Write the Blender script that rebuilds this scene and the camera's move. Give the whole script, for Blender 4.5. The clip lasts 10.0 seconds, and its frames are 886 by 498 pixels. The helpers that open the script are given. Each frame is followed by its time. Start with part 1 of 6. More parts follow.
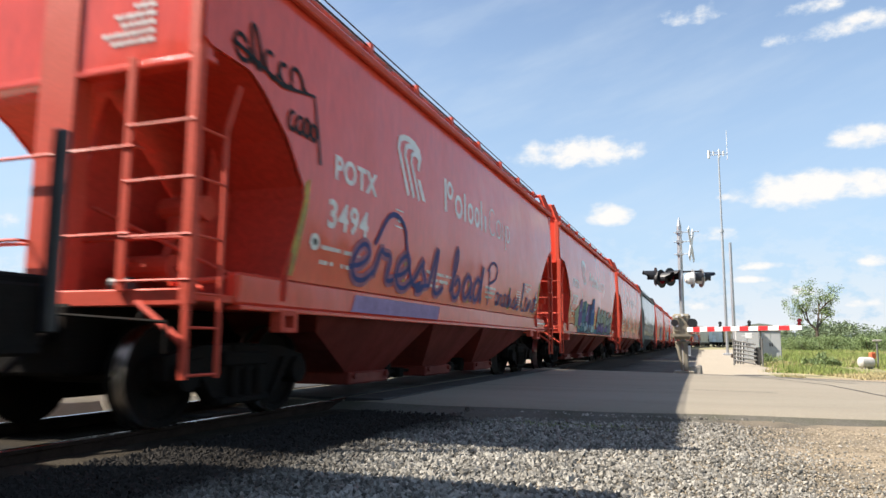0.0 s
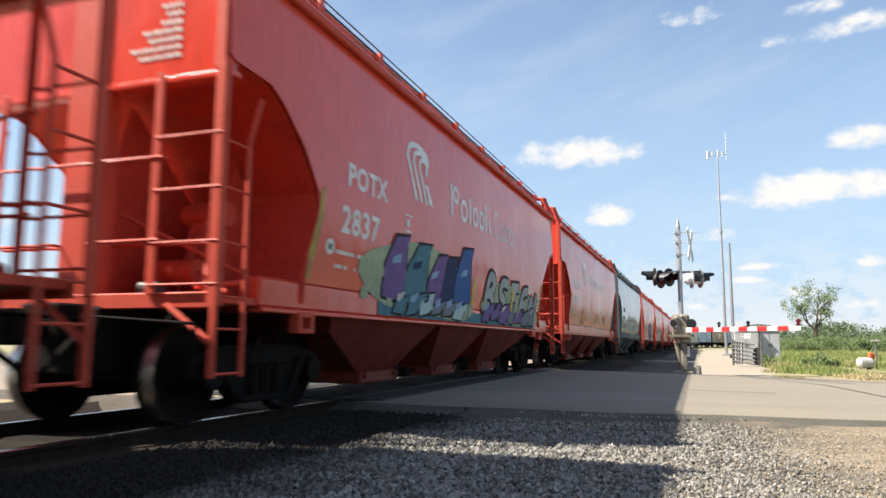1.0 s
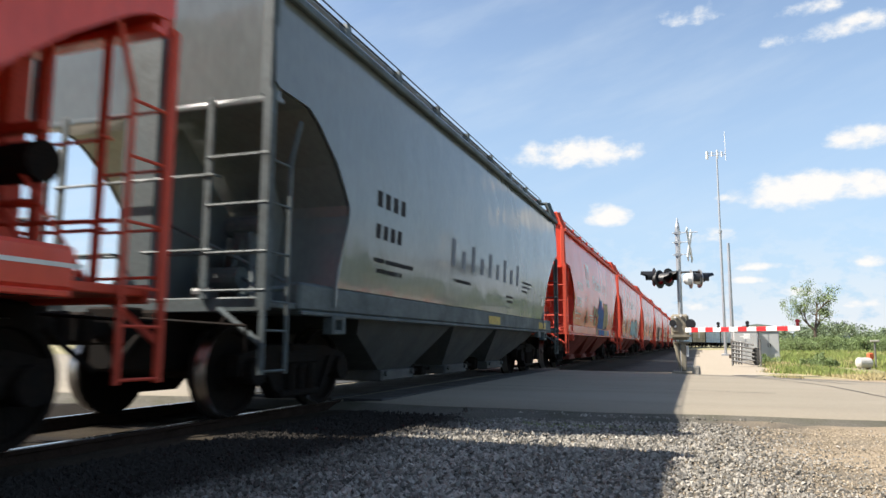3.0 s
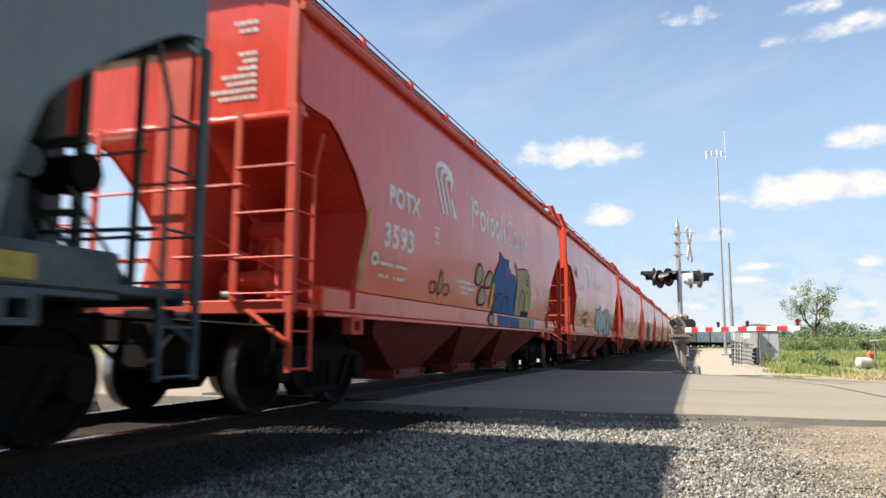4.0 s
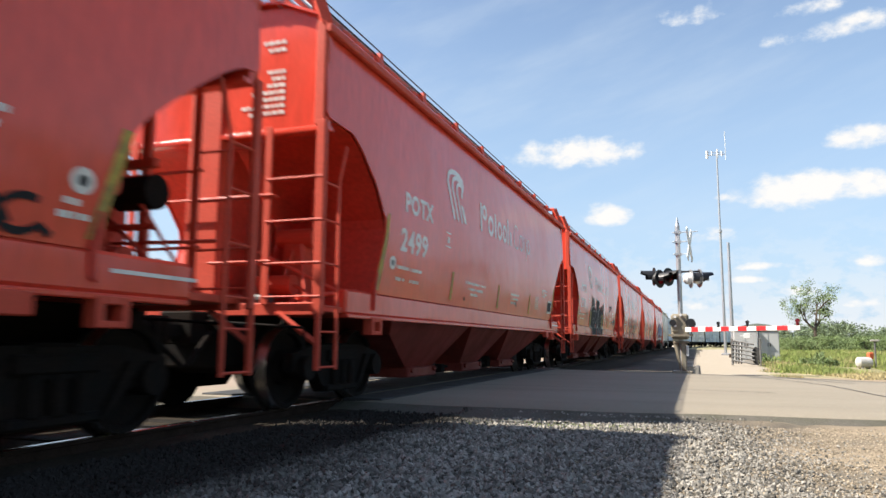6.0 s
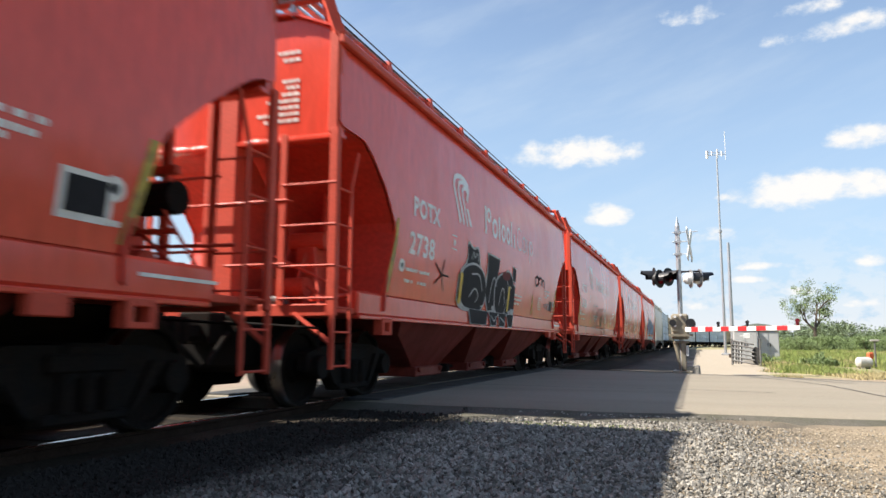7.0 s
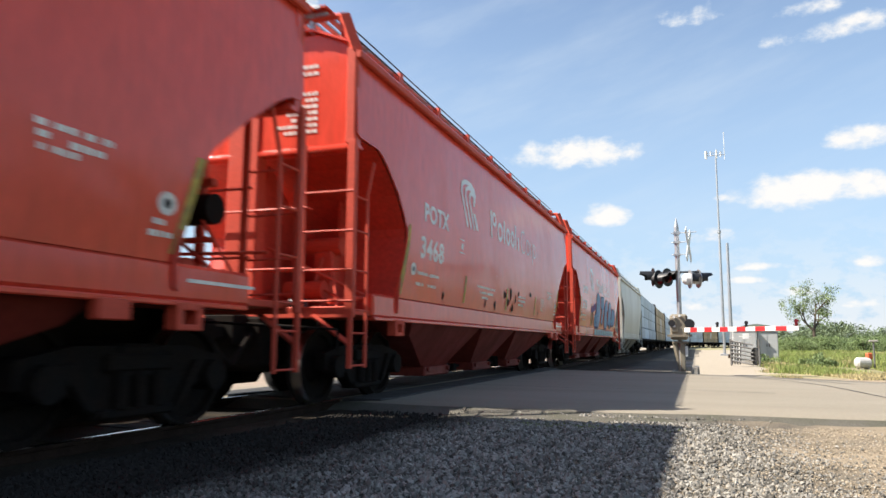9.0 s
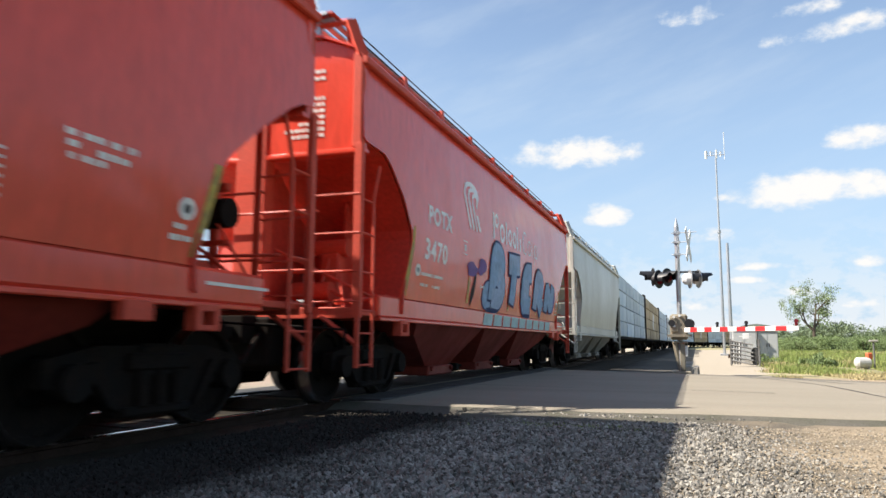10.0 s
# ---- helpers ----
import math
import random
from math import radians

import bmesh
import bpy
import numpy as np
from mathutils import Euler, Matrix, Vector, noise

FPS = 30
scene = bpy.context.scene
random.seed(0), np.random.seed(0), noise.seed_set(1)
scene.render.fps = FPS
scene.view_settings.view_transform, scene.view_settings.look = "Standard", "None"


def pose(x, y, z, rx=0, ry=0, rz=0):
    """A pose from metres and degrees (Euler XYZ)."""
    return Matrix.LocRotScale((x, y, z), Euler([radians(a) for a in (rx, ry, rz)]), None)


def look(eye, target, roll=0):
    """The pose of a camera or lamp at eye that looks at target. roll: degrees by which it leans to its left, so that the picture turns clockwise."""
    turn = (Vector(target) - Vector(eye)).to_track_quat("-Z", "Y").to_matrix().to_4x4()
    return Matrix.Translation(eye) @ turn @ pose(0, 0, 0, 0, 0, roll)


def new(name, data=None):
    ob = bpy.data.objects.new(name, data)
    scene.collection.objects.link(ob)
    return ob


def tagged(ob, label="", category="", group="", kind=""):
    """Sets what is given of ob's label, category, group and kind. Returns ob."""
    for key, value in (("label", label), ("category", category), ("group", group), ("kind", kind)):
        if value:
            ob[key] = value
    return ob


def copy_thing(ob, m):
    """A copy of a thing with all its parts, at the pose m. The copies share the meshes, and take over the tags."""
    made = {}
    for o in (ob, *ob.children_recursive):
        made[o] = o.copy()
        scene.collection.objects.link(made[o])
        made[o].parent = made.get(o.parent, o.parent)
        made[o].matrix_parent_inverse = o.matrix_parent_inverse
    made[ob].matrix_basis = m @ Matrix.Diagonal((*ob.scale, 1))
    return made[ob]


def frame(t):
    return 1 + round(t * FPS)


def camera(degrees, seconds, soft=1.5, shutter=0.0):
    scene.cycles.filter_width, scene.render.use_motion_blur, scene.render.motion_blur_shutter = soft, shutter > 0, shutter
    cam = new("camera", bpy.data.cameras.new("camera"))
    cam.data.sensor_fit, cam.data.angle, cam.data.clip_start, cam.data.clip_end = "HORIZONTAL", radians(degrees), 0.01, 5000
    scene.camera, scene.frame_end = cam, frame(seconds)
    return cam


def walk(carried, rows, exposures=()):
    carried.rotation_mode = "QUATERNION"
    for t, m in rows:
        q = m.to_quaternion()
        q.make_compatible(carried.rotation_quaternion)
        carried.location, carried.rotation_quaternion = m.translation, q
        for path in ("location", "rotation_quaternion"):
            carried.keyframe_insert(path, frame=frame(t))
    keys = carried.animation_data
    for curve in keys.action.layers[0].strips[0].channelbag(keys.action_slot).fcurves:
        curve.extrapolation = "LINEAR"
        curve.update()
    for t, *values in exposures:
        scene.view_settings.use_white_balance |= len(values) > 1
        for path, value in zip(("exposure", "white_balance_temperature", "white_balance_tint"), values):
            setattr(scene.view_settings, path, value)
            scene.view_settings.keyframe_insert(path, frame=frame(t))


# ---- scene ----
# ---- camera ----
cam = camera(63.7, 10.0, soft=1.5, shutter=0.16)


def held(yaw, pitch, roll):
    return Matrix.Translation((0, 0, 0.756)) @ pose(0, 0, 0, 0, 0, yaw) @ pose(0, 0, 0, 90 + pitch) @ pose(0, 0, 0, 0, 0, roll)


walk(cam, [
    (0.0, held(19.70, 7.45, 0.27)),
    (0.5, held(19.64, 7.47, 0.27)),
    (1.5, held(19.62, 7.49, 0.27)),
    (2.5, held(19.576, 7.495, 0.27)),
    (5.0, held(19.576, 7.46, 0.27)),
    (7.0, held(19.57, 7.45, 0.27)),
    (7.5, held(19.51, 7.49, 0.27)),
    (10.0, held(19.50, 7.48, 0.27)),
], exposures=[(0.0, 1.10, 6700, 11), (10.0, 1.10, 6700, 11)])

# ---- light ----
SUN_WAY = Vector((0.80, 0.33, -1.0)).normalized()
SUN_EL = math.asin(-SUN_WAY.z)
SUN_AZ = math.atan2(-SUN_WAY.x, -SUN_WAY.y)  # from +y towards +x


def build_world():
    w = bpy.data.worlds.new("sky")
    w.use_nodes = True
    scene.world = w
    nt = w.node_tree
    nt.nodes.clear()
    N, L = nt.nodes.new, nt.links.new

    def val(v, sock):
        if isinstance(v, (int, float)):
            sock.default_value = v
        else:
            L(v, sock)

    def m(op, a, b=0.0, c=0.0):
        n = N("ShaderNodeMath")
        n.operation = op
        val(a, n.inputs[0]), val(b, n.inputs[1]), val(c, n.inputs[2])
        return n.outputs[0]

    out, bg = N("ShaderNodeOutputWorld"), N("ShaderNodeBackground")
    sky = N("ShaderNodeTexSky")
    sky.sky_type, sky.sun_disc = "NISHITA", False
    sky.sun_elevation, sky.sun_rotation = SUN_EL, SUN_AZ
    sky.air_density, sky.dust_density, sky.ozone_density = 1.0, 0.6, 1.0
    tc, sep = N("ShaderNodeTexCoord"), N("ShaderNodeSeparateXYZ")
    L(tc.outputs["Generated"], sep.inputs[0])
    x, y, z = sep.outputs
    az = m("MULTIPLY", m("ARCTAN2", x, y), 57.2958)
    el = m("MULTIPLY", m("ARCSINE", z), 57.2958)
    comb = N("ShaderNodeCombineXYZ")
    L(m("MULTIPLY", az, 0.42), comb.inputs[0]), L(m("MULTIPLY", el, 0.66), comb.inputs[1])
    streak = N("ShaderNodeCombineXYZ")  # drawn-out wisps that rise gently to the right
    L(m("ADD", m("MULTIPLY", az, 0.22), m("MULTIPLY", el, 0.10)), streak.inputs[0])
    L(m("SUBTRACT", m("MULTIPLY", el, 0.95), m("MULTIPLY", az, 0.28)), streak.inputs[1])
    noise_a, noise_b = N("ShaderNodeTexNoise"), N("ShaderNodeTexNoise")
    for n, sc, det in ((noise_a, 1.0, 7.0), (noise_b, 0.16, 8.0)):
        n.inputs["Scale"].default_value, n.inputs["Detail"].default_value = sc, det
        n.inputs["Roughness"].default_value = 0.6
        L((comb if n is noise_a else streak).outputs[0], n.inputs["Vector"])
    # cumulus: azimuth, elevation, half width, half height, weight
    dens = None
    for a0, e0, hw, hh, wt in CLOUDS:
        du = m("DIVIDE", m("SUBTRACT", az, a0), hw)
        dv = m("DIVIDE", m("SUBTRACT", el, e0), hh)
        below = m("MULTIPLY", m("MINIMUM", dv, 0.0), 1.4)  # flatter underneath
        dv2 = m("ADD", m("MAXIMUM", dv, 0.0), below)
        q = m("SUBTRACT", 1.0, m("ADD", m("MULTIPLY", du, du), m("MULTIPLY", dv2, dv2)))
        q = m("MULTIPLY", m("MAXIMUM", q, -1.5), wt)
        dens = q if dens is None else m("MAXIMUM", dens, q)
    puff = m("ADD", dens, m("MULTIPLY", m("SUBTRACT", noise_a.outputs[0], 0.47), 2.6))
    puff_s = N("ShaderNodeMapRange")
    puff_s.interpolation_type = "SMOOTHSTEP"
    L(puff, puff_s.inputs[0])
    puff_s.inputs[1].default_value, puff_s.inputs[2].default_value = 0.0, 1.0
    # thin cirrus veil all over
    veil = N("ShaderNodeMapRange")
    veil.interpolation_type = "SMOOTHSTEP"
    L(noise_b.outputs[0], veil.inputs[0])
    veil.inputs[1].default_value, veil.inputs[2].default_value, veil.inputs[4].default_value = 0.40, 0.78, 0.34
    # banks of cloud towards the horizon
    low = N("ShaderNodeMapRange")
    L(el, low.inputs[0])
    low.inputs[1].default_value, low.inputs[2].default_value = 10.5, 1.0
    bank = N("ShaderNodeMapRange")
    bank.interpolation_type = "SMOOTHSTEP"
    L(m("ADD", noise_a.outputs[0], m("MULTIPLY", low.outputs[0], 0.22)), bank.inputs[0])
    bank.inputs[1].default_value, bank.inputs[2].default_value = 0.49, 0.67
    bank_f = m("MULTIPLY", bank.outputs[0], low.outputs[0])
    haze = N("ShaderNodeMapRange")
    L(el, haze.inputs[0])
    haze.inputs[1].default_value, haze.inputs[2].default_value = 30.0, 2.0
    haze.inputs[4].default_value = 0.85
    hazy = N("ShaderNodeMix")
    hazy.data_type = "RGBA"
    L(haze.outputs[0], hazy.inputs[0]), L(sky.outputs[0], hazy.inputs[6])
    hazy.inputs[7].default_value = (2.38, 3.42, 4.70, 1)
    bright = m("MAXIMUM", puff_s.outputs[0], m("MULTIPLY", bank_f, 0.75))
    fac = m("MAXIMUM", veil.outputs[0], m("MULTIPLY", bright, 0.97))
    shade = N("ShaderNodeMix")
    shade.data_type = "RGBA"
    L(bright, shade.inputs[0])
    shade.inputs[6].default_value, shade.inputs[7].default_value = (3.7, 4.3, 4.9, 1), (5.0, 5.0, 4.95, 1)
    mix = N("ShaderNodeMix")
    mix.data_type = "RGBA"
    L(fac, mix.inputs[0]), L(hazy.outputs[2], mix.inputs[6]), L(shade.outputs[2], mix.inputs[7])
    L(mix.outputs[2], bg.inputs[0])
    bg.inputs[1].default_value = 0.094
    L(bg.outputs[0], out.inputs[0])


CLOUDS = (
    (-8.66, 14.72, 5.32, 1.64, 1.0),
    (7.59, 10.86, 6.0, 1.81, 1.0),
    (11.5, 10.85, 2.67, 1.45, 1.0),
    (-6.42, 9.83, 2.09, 1.21, 1.0),
    (11.55, 14.2, 2.69, 1.15, 0.9),
    (9.72, 21.6, 4.02, 0.75, 0.55),
    (12.27, 22.09, 2.33, 0.64, 0.55),
    (9.1, 23.38, 2.5, 0.74, 0.6),
    (4.89, 5.61, 2.77, 0.46, 0.8),
    (0.56, 24.31, 2.39, 0.78, 0.35),
    (11.68, 5.64, 1.52, 0.62, 0.8),
    (2.22, 10.86, 0.82, 0.43, 0.7),
    (0.68, 8.01, 2.75, 0.69, 0.5),
    (6.47, 3.7, 2.48, 0.61, 0.7),
    (3.89, 4.65, 3.02, 0.46, 0.6),
    (-31.21, 25.94, 1.6, 1.1, 0.8),
    (0.67, 2.77, 5.32, 0.64, 0.6),
    (10.99, 2.79, 1.9, 0.59, 0.7),
    (-51.09, 7.99, 1.56, 0.68, 0.6),
)
build_world()
sun = new("sun", bpy.data.lights.new("sun", "SUN"))
sun.data.energy, sun.data.angle, sun.data.color = 5.0, radians(0.53), (1.0, 0.95, 0.87)
sun.matrix_world = look((-40, 0, 60), Vector((-40, 0, 60)) + SUN_WAY)


# ---- materials ----
def material(name, color, rough=0.6, metal=0.0, var=0.25, scale=3.0, fine=40.0, bump=0.2, dist=0.01, tint=None, stretch=(1, 1, 1), spec=0.5, rnd=0.0, coat=0.0, wave=0.0):
    """A surface with two scales of variation: blotches towards tint, and fine grain with relief."""
    mt = bpy.data.materials.new(name)
    mt.use_nodes = True
    nt = mt.node_tree
    N, L = nt.nodes.new, nt.links.new
    p = nt.nodes["Principled BSDF"]
    p.inputs["Roughness"].default_value, p.inputs["Metallic"].default_value = rough, metal
    p.inputs["Specular IOR Level"].default_value = spec
    p.inputs["Coat Weight"].default_value = coat
    tint = tint or tuple(c * 0.45 for c in color)
    tc, mp = N("ShaderNodeTexCoord"), N("ShaderNodeMapping")
    mp.inputs["Scale"].default_value = stretch
    L(tc.outputs["Object"], mp.inputs[0])
    na, nb = N("ShaderNodeTexNoise"), N("ShaderNodeTexNoise")
    for n, s, d in ((na, scale, 6), (nb, fine, 4)):
        L(mp.outputs[0], n.inputs["Vector"])
        n.inputs["Scale"].default_value, n.inputs["Detail"].default_value, n.inputs["Roughness"].default_value = s, d, 0.65
    r = N("ShaderNodeMapRange")
    L(na.outputs[0], r.inputs[0])
    r.inputs[1].default_value, r.inputs[2].default_value, r.inputs[4].default_value = 0.42, 0.72, min(1.0, var * 2.2)
    mix = N("ShaderNodeMix")
    mix.data_type = "RGBA"
    L(r.outputs[0], mix.inputs[0])
    mix.inputs[6].default_value, mix.inputs[7].default_value = (*color, 1), (*tint, 1)
    g = N("ShaderNodeMapRange")
    L(nb.outputs[0], g.inputs[0])
    g.inputs[1].default_value, g.inputs[2].default_value = 0.3, 0.7
    g.inputs[3].default_value, g.inputs[4].default_value = 1 - var, 1 + var * 0.6
    hsv = N("ShaderNodeHueSaturation")
    L(mix.outputs[2], hsv.inputs["Color"])
    if rnd:
        oi, mr = N("ShaderNodeObjectInfo"), N("ShaderNodeMapRange")
        L(oi.outputs["Random"], mr.inputs[0])
        mr.inputs[3].default_value, mr.inputs[4].default_value = 1 - rnd, 1 + rnd
        mu = N("ShaderNodeMath")
        mu.operation = "MULTIPLY"
        L(g.outputs[0], mu.inputs[0]), L(mr.outputs[0], mu.inputs[1])
        L(mu.outputs[0], hsv.inputs["Value"])
    else:
        L(g.outputs[0], hsv.inputs["Value"])
    L(hsv.outputs[0], p.inputs["Base Color"])
    if bump:
        b = N("ShaderNodeBump")
        b.inputs["Strength"].default_value, b.inputs["Distance"].default_value = bump, dist
        L(nb.outputs[0], b.inputs["Height"])
        L(b.outputs[0], p.inputs["Normal"])
        if wave:  # slight dents and ripples of large sheets
            nw, w = N("ShaderNodeTexNoise"), N("ShaderNodeBump")
            L(tc.outputs["Object"], nw.inputs["Vector"])
            nw.inputs["Scale"].default_value, nw.inputs["Detail"].default_value = 0.9, 2.0
            w.inputs["Strength"].default_value, w.inputs["Distance"].default_value = 1.0, wave
            L(nw.outputs[0], w.inputs["Height"]), L(w.outputs[0], b.inputs["Normal"])
        dull = N("ShaderNodeMapRange")  # dirt takes the shine in places
        L(na.outputs[0], dull.inputs[0])
        dull.inputs[1].default_value, dull.inputs[2].default_value = 0.35, 0.75
        dull.inputs[3].default_value, dull.inputs[4].default_value = rough * 0.85, min(1.0, rough * 1.5)
        L(dull.outputs[0], p.inputs["Roughness"])
    return mt


def island_tint(mt, amount):
    """Vary a joined heap piece by piece."""
    nt = mt.node_tree
    p = nt.nodes["Principled BSDF"]
    src = p.inputs["Base Color"].links[0].from_socket
    g, r, h = nt.nodes.new("ShaderNodeNewGeometry"), nt.nodes.new("ShaderNodeMapRange"), nt.nodes.new("ShaderNodeHueSaturation")
    nt.links.new(g.outputs["Random Per Island"], r.inputs[0])
    r.inputs[3].default_value, r.inputs[4].default_value = 1 - amount, 1 + amount
    nt.links.new(r.outputs[0], h.inputs["Value"])
    nt.links.new(src, h.inputs["Color"])
    nt.links.new(h.outputs[0], p.inputs["Base Color"])
    return mt


RED = material("red_paint", (0.75, 0.082, 0.050), 0.19, wave=0.036, var=0.15, scale=0.9, fine=14, bump=0.05, dist=0.01, tint=(0.60, 0.080, 0.042), stretch=(1, 1, 0.25), spec=0.5)
# red of the end recesses, with the shade under the end panel mixed in
RED_SLOPE = material("shaded_recess_red", (0.60, 0.055, 0.032), 0.5, var=0.2, scale=1.5, fine=16, bump=0.1, tint=(0.42, 0.042, 0.026), spec=0.3)
# darker copy of the body red; shade under the wagon is in the colour
RED_LOW_SHADE = material("red_underside_shade", (0.20, 0.028, 0.019), 0.55, var=0.22, scale=1.4, fine=20, tint=(0.05, 0.014, 0.010), stretch=(1, 1, 0.4), spec=0.25)
RED_FRAME = material("red_frame_paint", (0.60, 0.075, 0.040), 0.55, spec=0.3, var=0.15, scale=2, fine=30, tint=(0.40, 0.06, 0.035))
GREY = material("grey_paint", (0.15, 0.172, 0.172), 0.13, wave=0.03, var=0.12, scale=0.8, fine=15, bump=0.05, tint=(0.12, 0.135, 0.13), stretch=(1, 1, 0.35), coat=0.15)
GREY_FRAME = material("weathered_blue_grey_frame", (0.075, 0.100, 0.105), 0.6, var=0.3, scale=2, fine=20, tint=(0.05, 0.05, 0.045))
GREY_LOW_SHADE = material("grey_underside_shade", (0.06, 0.065, 0.065), 0.6, var=0.2, scale=1.4, fine=20)
CREAM = material("cream_paint", (0.50, 0.50, 0.45), 0.35, wave=0.02, var=0.14, scale=0.8, fine=15, bump=0.05, tint=(0.40, 0.36, 0.29), stretch=(1, 1, 0.35))
CREAM_LOW_SHADE = material("cream_underside_shade", (0.26, 0.24, 0.20), 0.6, var=0.2, scale=1.4, fine=20)
IRON = material("truck_iron", (0.012, 0.011, 0.010), 0.9, var=0.35, scale=5, fine=40, bump=0.3, tint=(0.024, 0.016, 0.012), spec=0.08)
TREAD = material("wheel_tread_steel", (0.42, 0.40, 0.38), 0.3, metal=1.0, var=0.15, scale=6, fine=50)
RAILTOP = material("rail_head_steel", (0.55, 0.54, 0.53), 0.22, metal=1.0, var=0.1, scale=4, fine=60, bump=0.05)
RUST = material("rail_rust", (0.035, 0.022, 0.016), 0.85, var=0.3, scale=5, fine=60, spec=0.08)
# sleeper wood made near-black to carry the shade under the train
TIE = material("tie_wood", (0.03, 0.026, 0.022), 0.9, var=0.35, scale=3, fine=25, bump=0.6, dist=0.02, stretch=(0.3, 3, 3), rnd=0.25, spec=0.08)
ASPHALT = material("asphalt", (0.25, 0.22, 0.170), 0.9, var=0.2, scale=0.8, fine=110, bump=0.5, dist=0.006, stretch=(0.22, 1, 1), tint=(0.19, 0.168, 0.132), spec=0.25)
GRAVEL = material("gravel_bed", (0.135, 0.122, 0.100), 0.95, var=0.4, scale=1.2, fine=45, bump=0.9, dist=0.03, tint=(0.09, 0.083, 0.074), spec=0.08)
STONE = island_tint(material("crushed_stone", (0.262, 0.246, 0.214), 0.9, var=0.25, scale=15, fine=90, bump=0.4, spec=0.08), 0.62)


def blended(mt, x0, x1, other, sharp=0.35, freq=0.9):
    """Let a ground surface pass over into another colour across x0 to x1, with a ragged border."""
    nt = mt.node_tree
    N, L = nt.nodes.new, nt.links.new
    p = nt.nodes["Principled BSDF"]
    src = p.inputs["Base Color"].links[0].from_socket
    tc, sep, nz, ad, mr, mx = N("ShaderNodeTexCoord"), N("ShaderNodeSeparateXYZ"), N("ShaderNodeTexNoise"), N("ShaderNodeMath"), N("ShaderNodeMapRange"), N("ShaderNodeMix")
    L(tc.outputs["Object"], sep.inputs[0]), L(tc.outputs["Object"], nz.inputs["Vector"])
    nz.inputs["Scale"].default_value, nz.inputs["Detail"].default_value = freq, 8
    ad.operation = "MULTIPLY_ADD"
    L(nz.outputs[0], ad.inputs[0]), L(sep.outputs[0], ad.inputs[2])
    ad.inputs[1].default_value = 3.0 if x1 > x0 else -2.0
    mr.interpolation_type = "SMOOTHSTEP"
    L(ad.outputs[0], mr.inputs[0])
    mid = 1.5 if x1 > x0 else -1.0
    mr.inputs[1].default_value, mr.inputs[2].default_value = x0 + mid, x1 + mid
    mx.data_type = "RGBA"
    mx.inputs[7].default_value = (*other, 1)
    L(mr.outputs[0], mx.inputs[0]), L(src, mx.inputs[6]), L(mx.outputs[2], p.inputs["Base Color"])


blended(GRAVEL, 0.2, 1.5, (0.31, 0.25, 0.175))
# gravel and stones turn near-black towards the track
blended(GRAVEL, -1.7, -2.9, (0.032, 0.028, 0.024))
blended(STONE, -1.9, -3.0, (0.028, 0.025, 0.022))
PEBBLE = island_tint(material("tan_pebbles", (0.33, 0.275, 0.20), 0.9, var=0.25, scale=15, fine=90, bump=0.3, spec=0.08), 0.45)
# darker than this ballast is in sun: the train's shade is in the colour
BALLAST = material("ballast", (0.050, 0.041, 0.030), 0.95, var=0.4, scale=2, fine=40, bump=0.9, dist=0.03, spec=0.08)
DIRT = material("sandy_dirt", (0.36, 0.312, 0.245), 0.95, var=0.25, scale=0.8, fine=60, bump=0.5, dist=0.01, tint=(0.33, 0.285, 0.22), spec=0.08)
MEADOW = material("meadow_soil", (0.24, 0.22, 0.10), 0.95, var=0.4, scale=0.25, fine=6, bump=0.8, dist=0.05, tint=(0.38, 0.31, 0.18))
# unseen grass to the right, added dark to tone down reflections in the wagons
UNSEEN_LAWN = material("unseen_dark_grass", (0.07, 0.10, 0.03), 0.95, var=0.4, scale=0.3, fine=6, bump=0.8, dist=0.05, tint=(0.10, 0.10, 0.045))
GRASS = island_tint(material("grass_blades", (0.20, 0.27, 0.06), 0.7, var=0.3, scale=0.4, fine=8, bump=0, tint=(0.26, 0.22, 0.09)), 0.45)
DRY_GRASS = island_tint(material("dry_grass_blades", (0.44, 0.36, 0.19), 0.8, var=0.3, scale=0.5, fine=8, bump=0, tint=(0.2, 0.2, 0.07)), 0.4)
LEAF = island_tint(material("leaves", (0.15, 0.205, 0.075), 0.6, var=0.3, scale=0.6, fine=6, bump=0, tint=(0.17, 0.24, 0.07)), 0.4)
BUSH = island_tint(material("bush_leaves", (0.145, 0.205, 0.07), 0.65, var=0.3, scale=0.2, fine=6, bump=0, tint=(0.11, 0.155, 0.055)), 0.35)
BARK = material("bark", (0.12, 0.09, 0.065), 0.95, var=0.35, scale=6, fine=40, bump=0.8, dist=0.02)
GALV = material("galvanised_steel", (0.48, 0.49, 0.50), 0.45, metal=0.75, var=0.15, scale=3, fine=40)
WHITE = material("white_paint", (0.76, 0.76, 0.74), 0.5, var=0.10, scale=4, fine=40)
DECAL = material("white_stencil_paint", (0.80, 0.77, 0.72), 0.2, spec=0.36, var=0.15, scale=2, fine=12, tint=(0.5, 0.36, 0.30), bump=0)
SIGNRED = material("red_reflective_sheet", (0.60, 0.03, 0.035), 0.45, var=0.08, scale=4, fine=40)
BLACK = material("black_enamel", (0.014, 0.014, 0.016), 0.45, var=0.2, scale=6, fine=40)
BEIGE = material("weathered_aluminium_box", (0.27, 0.24, 0.18), 0.6, metal=0.2, var=0.3, scale=4, fine=40, tint=(0.2, 0.16, 0.11))
CONCRETE = material("concrete", (0.36, 0.34, 0.30), 0.9, var=0.25, scale=3, fine=50, bump=0.5)
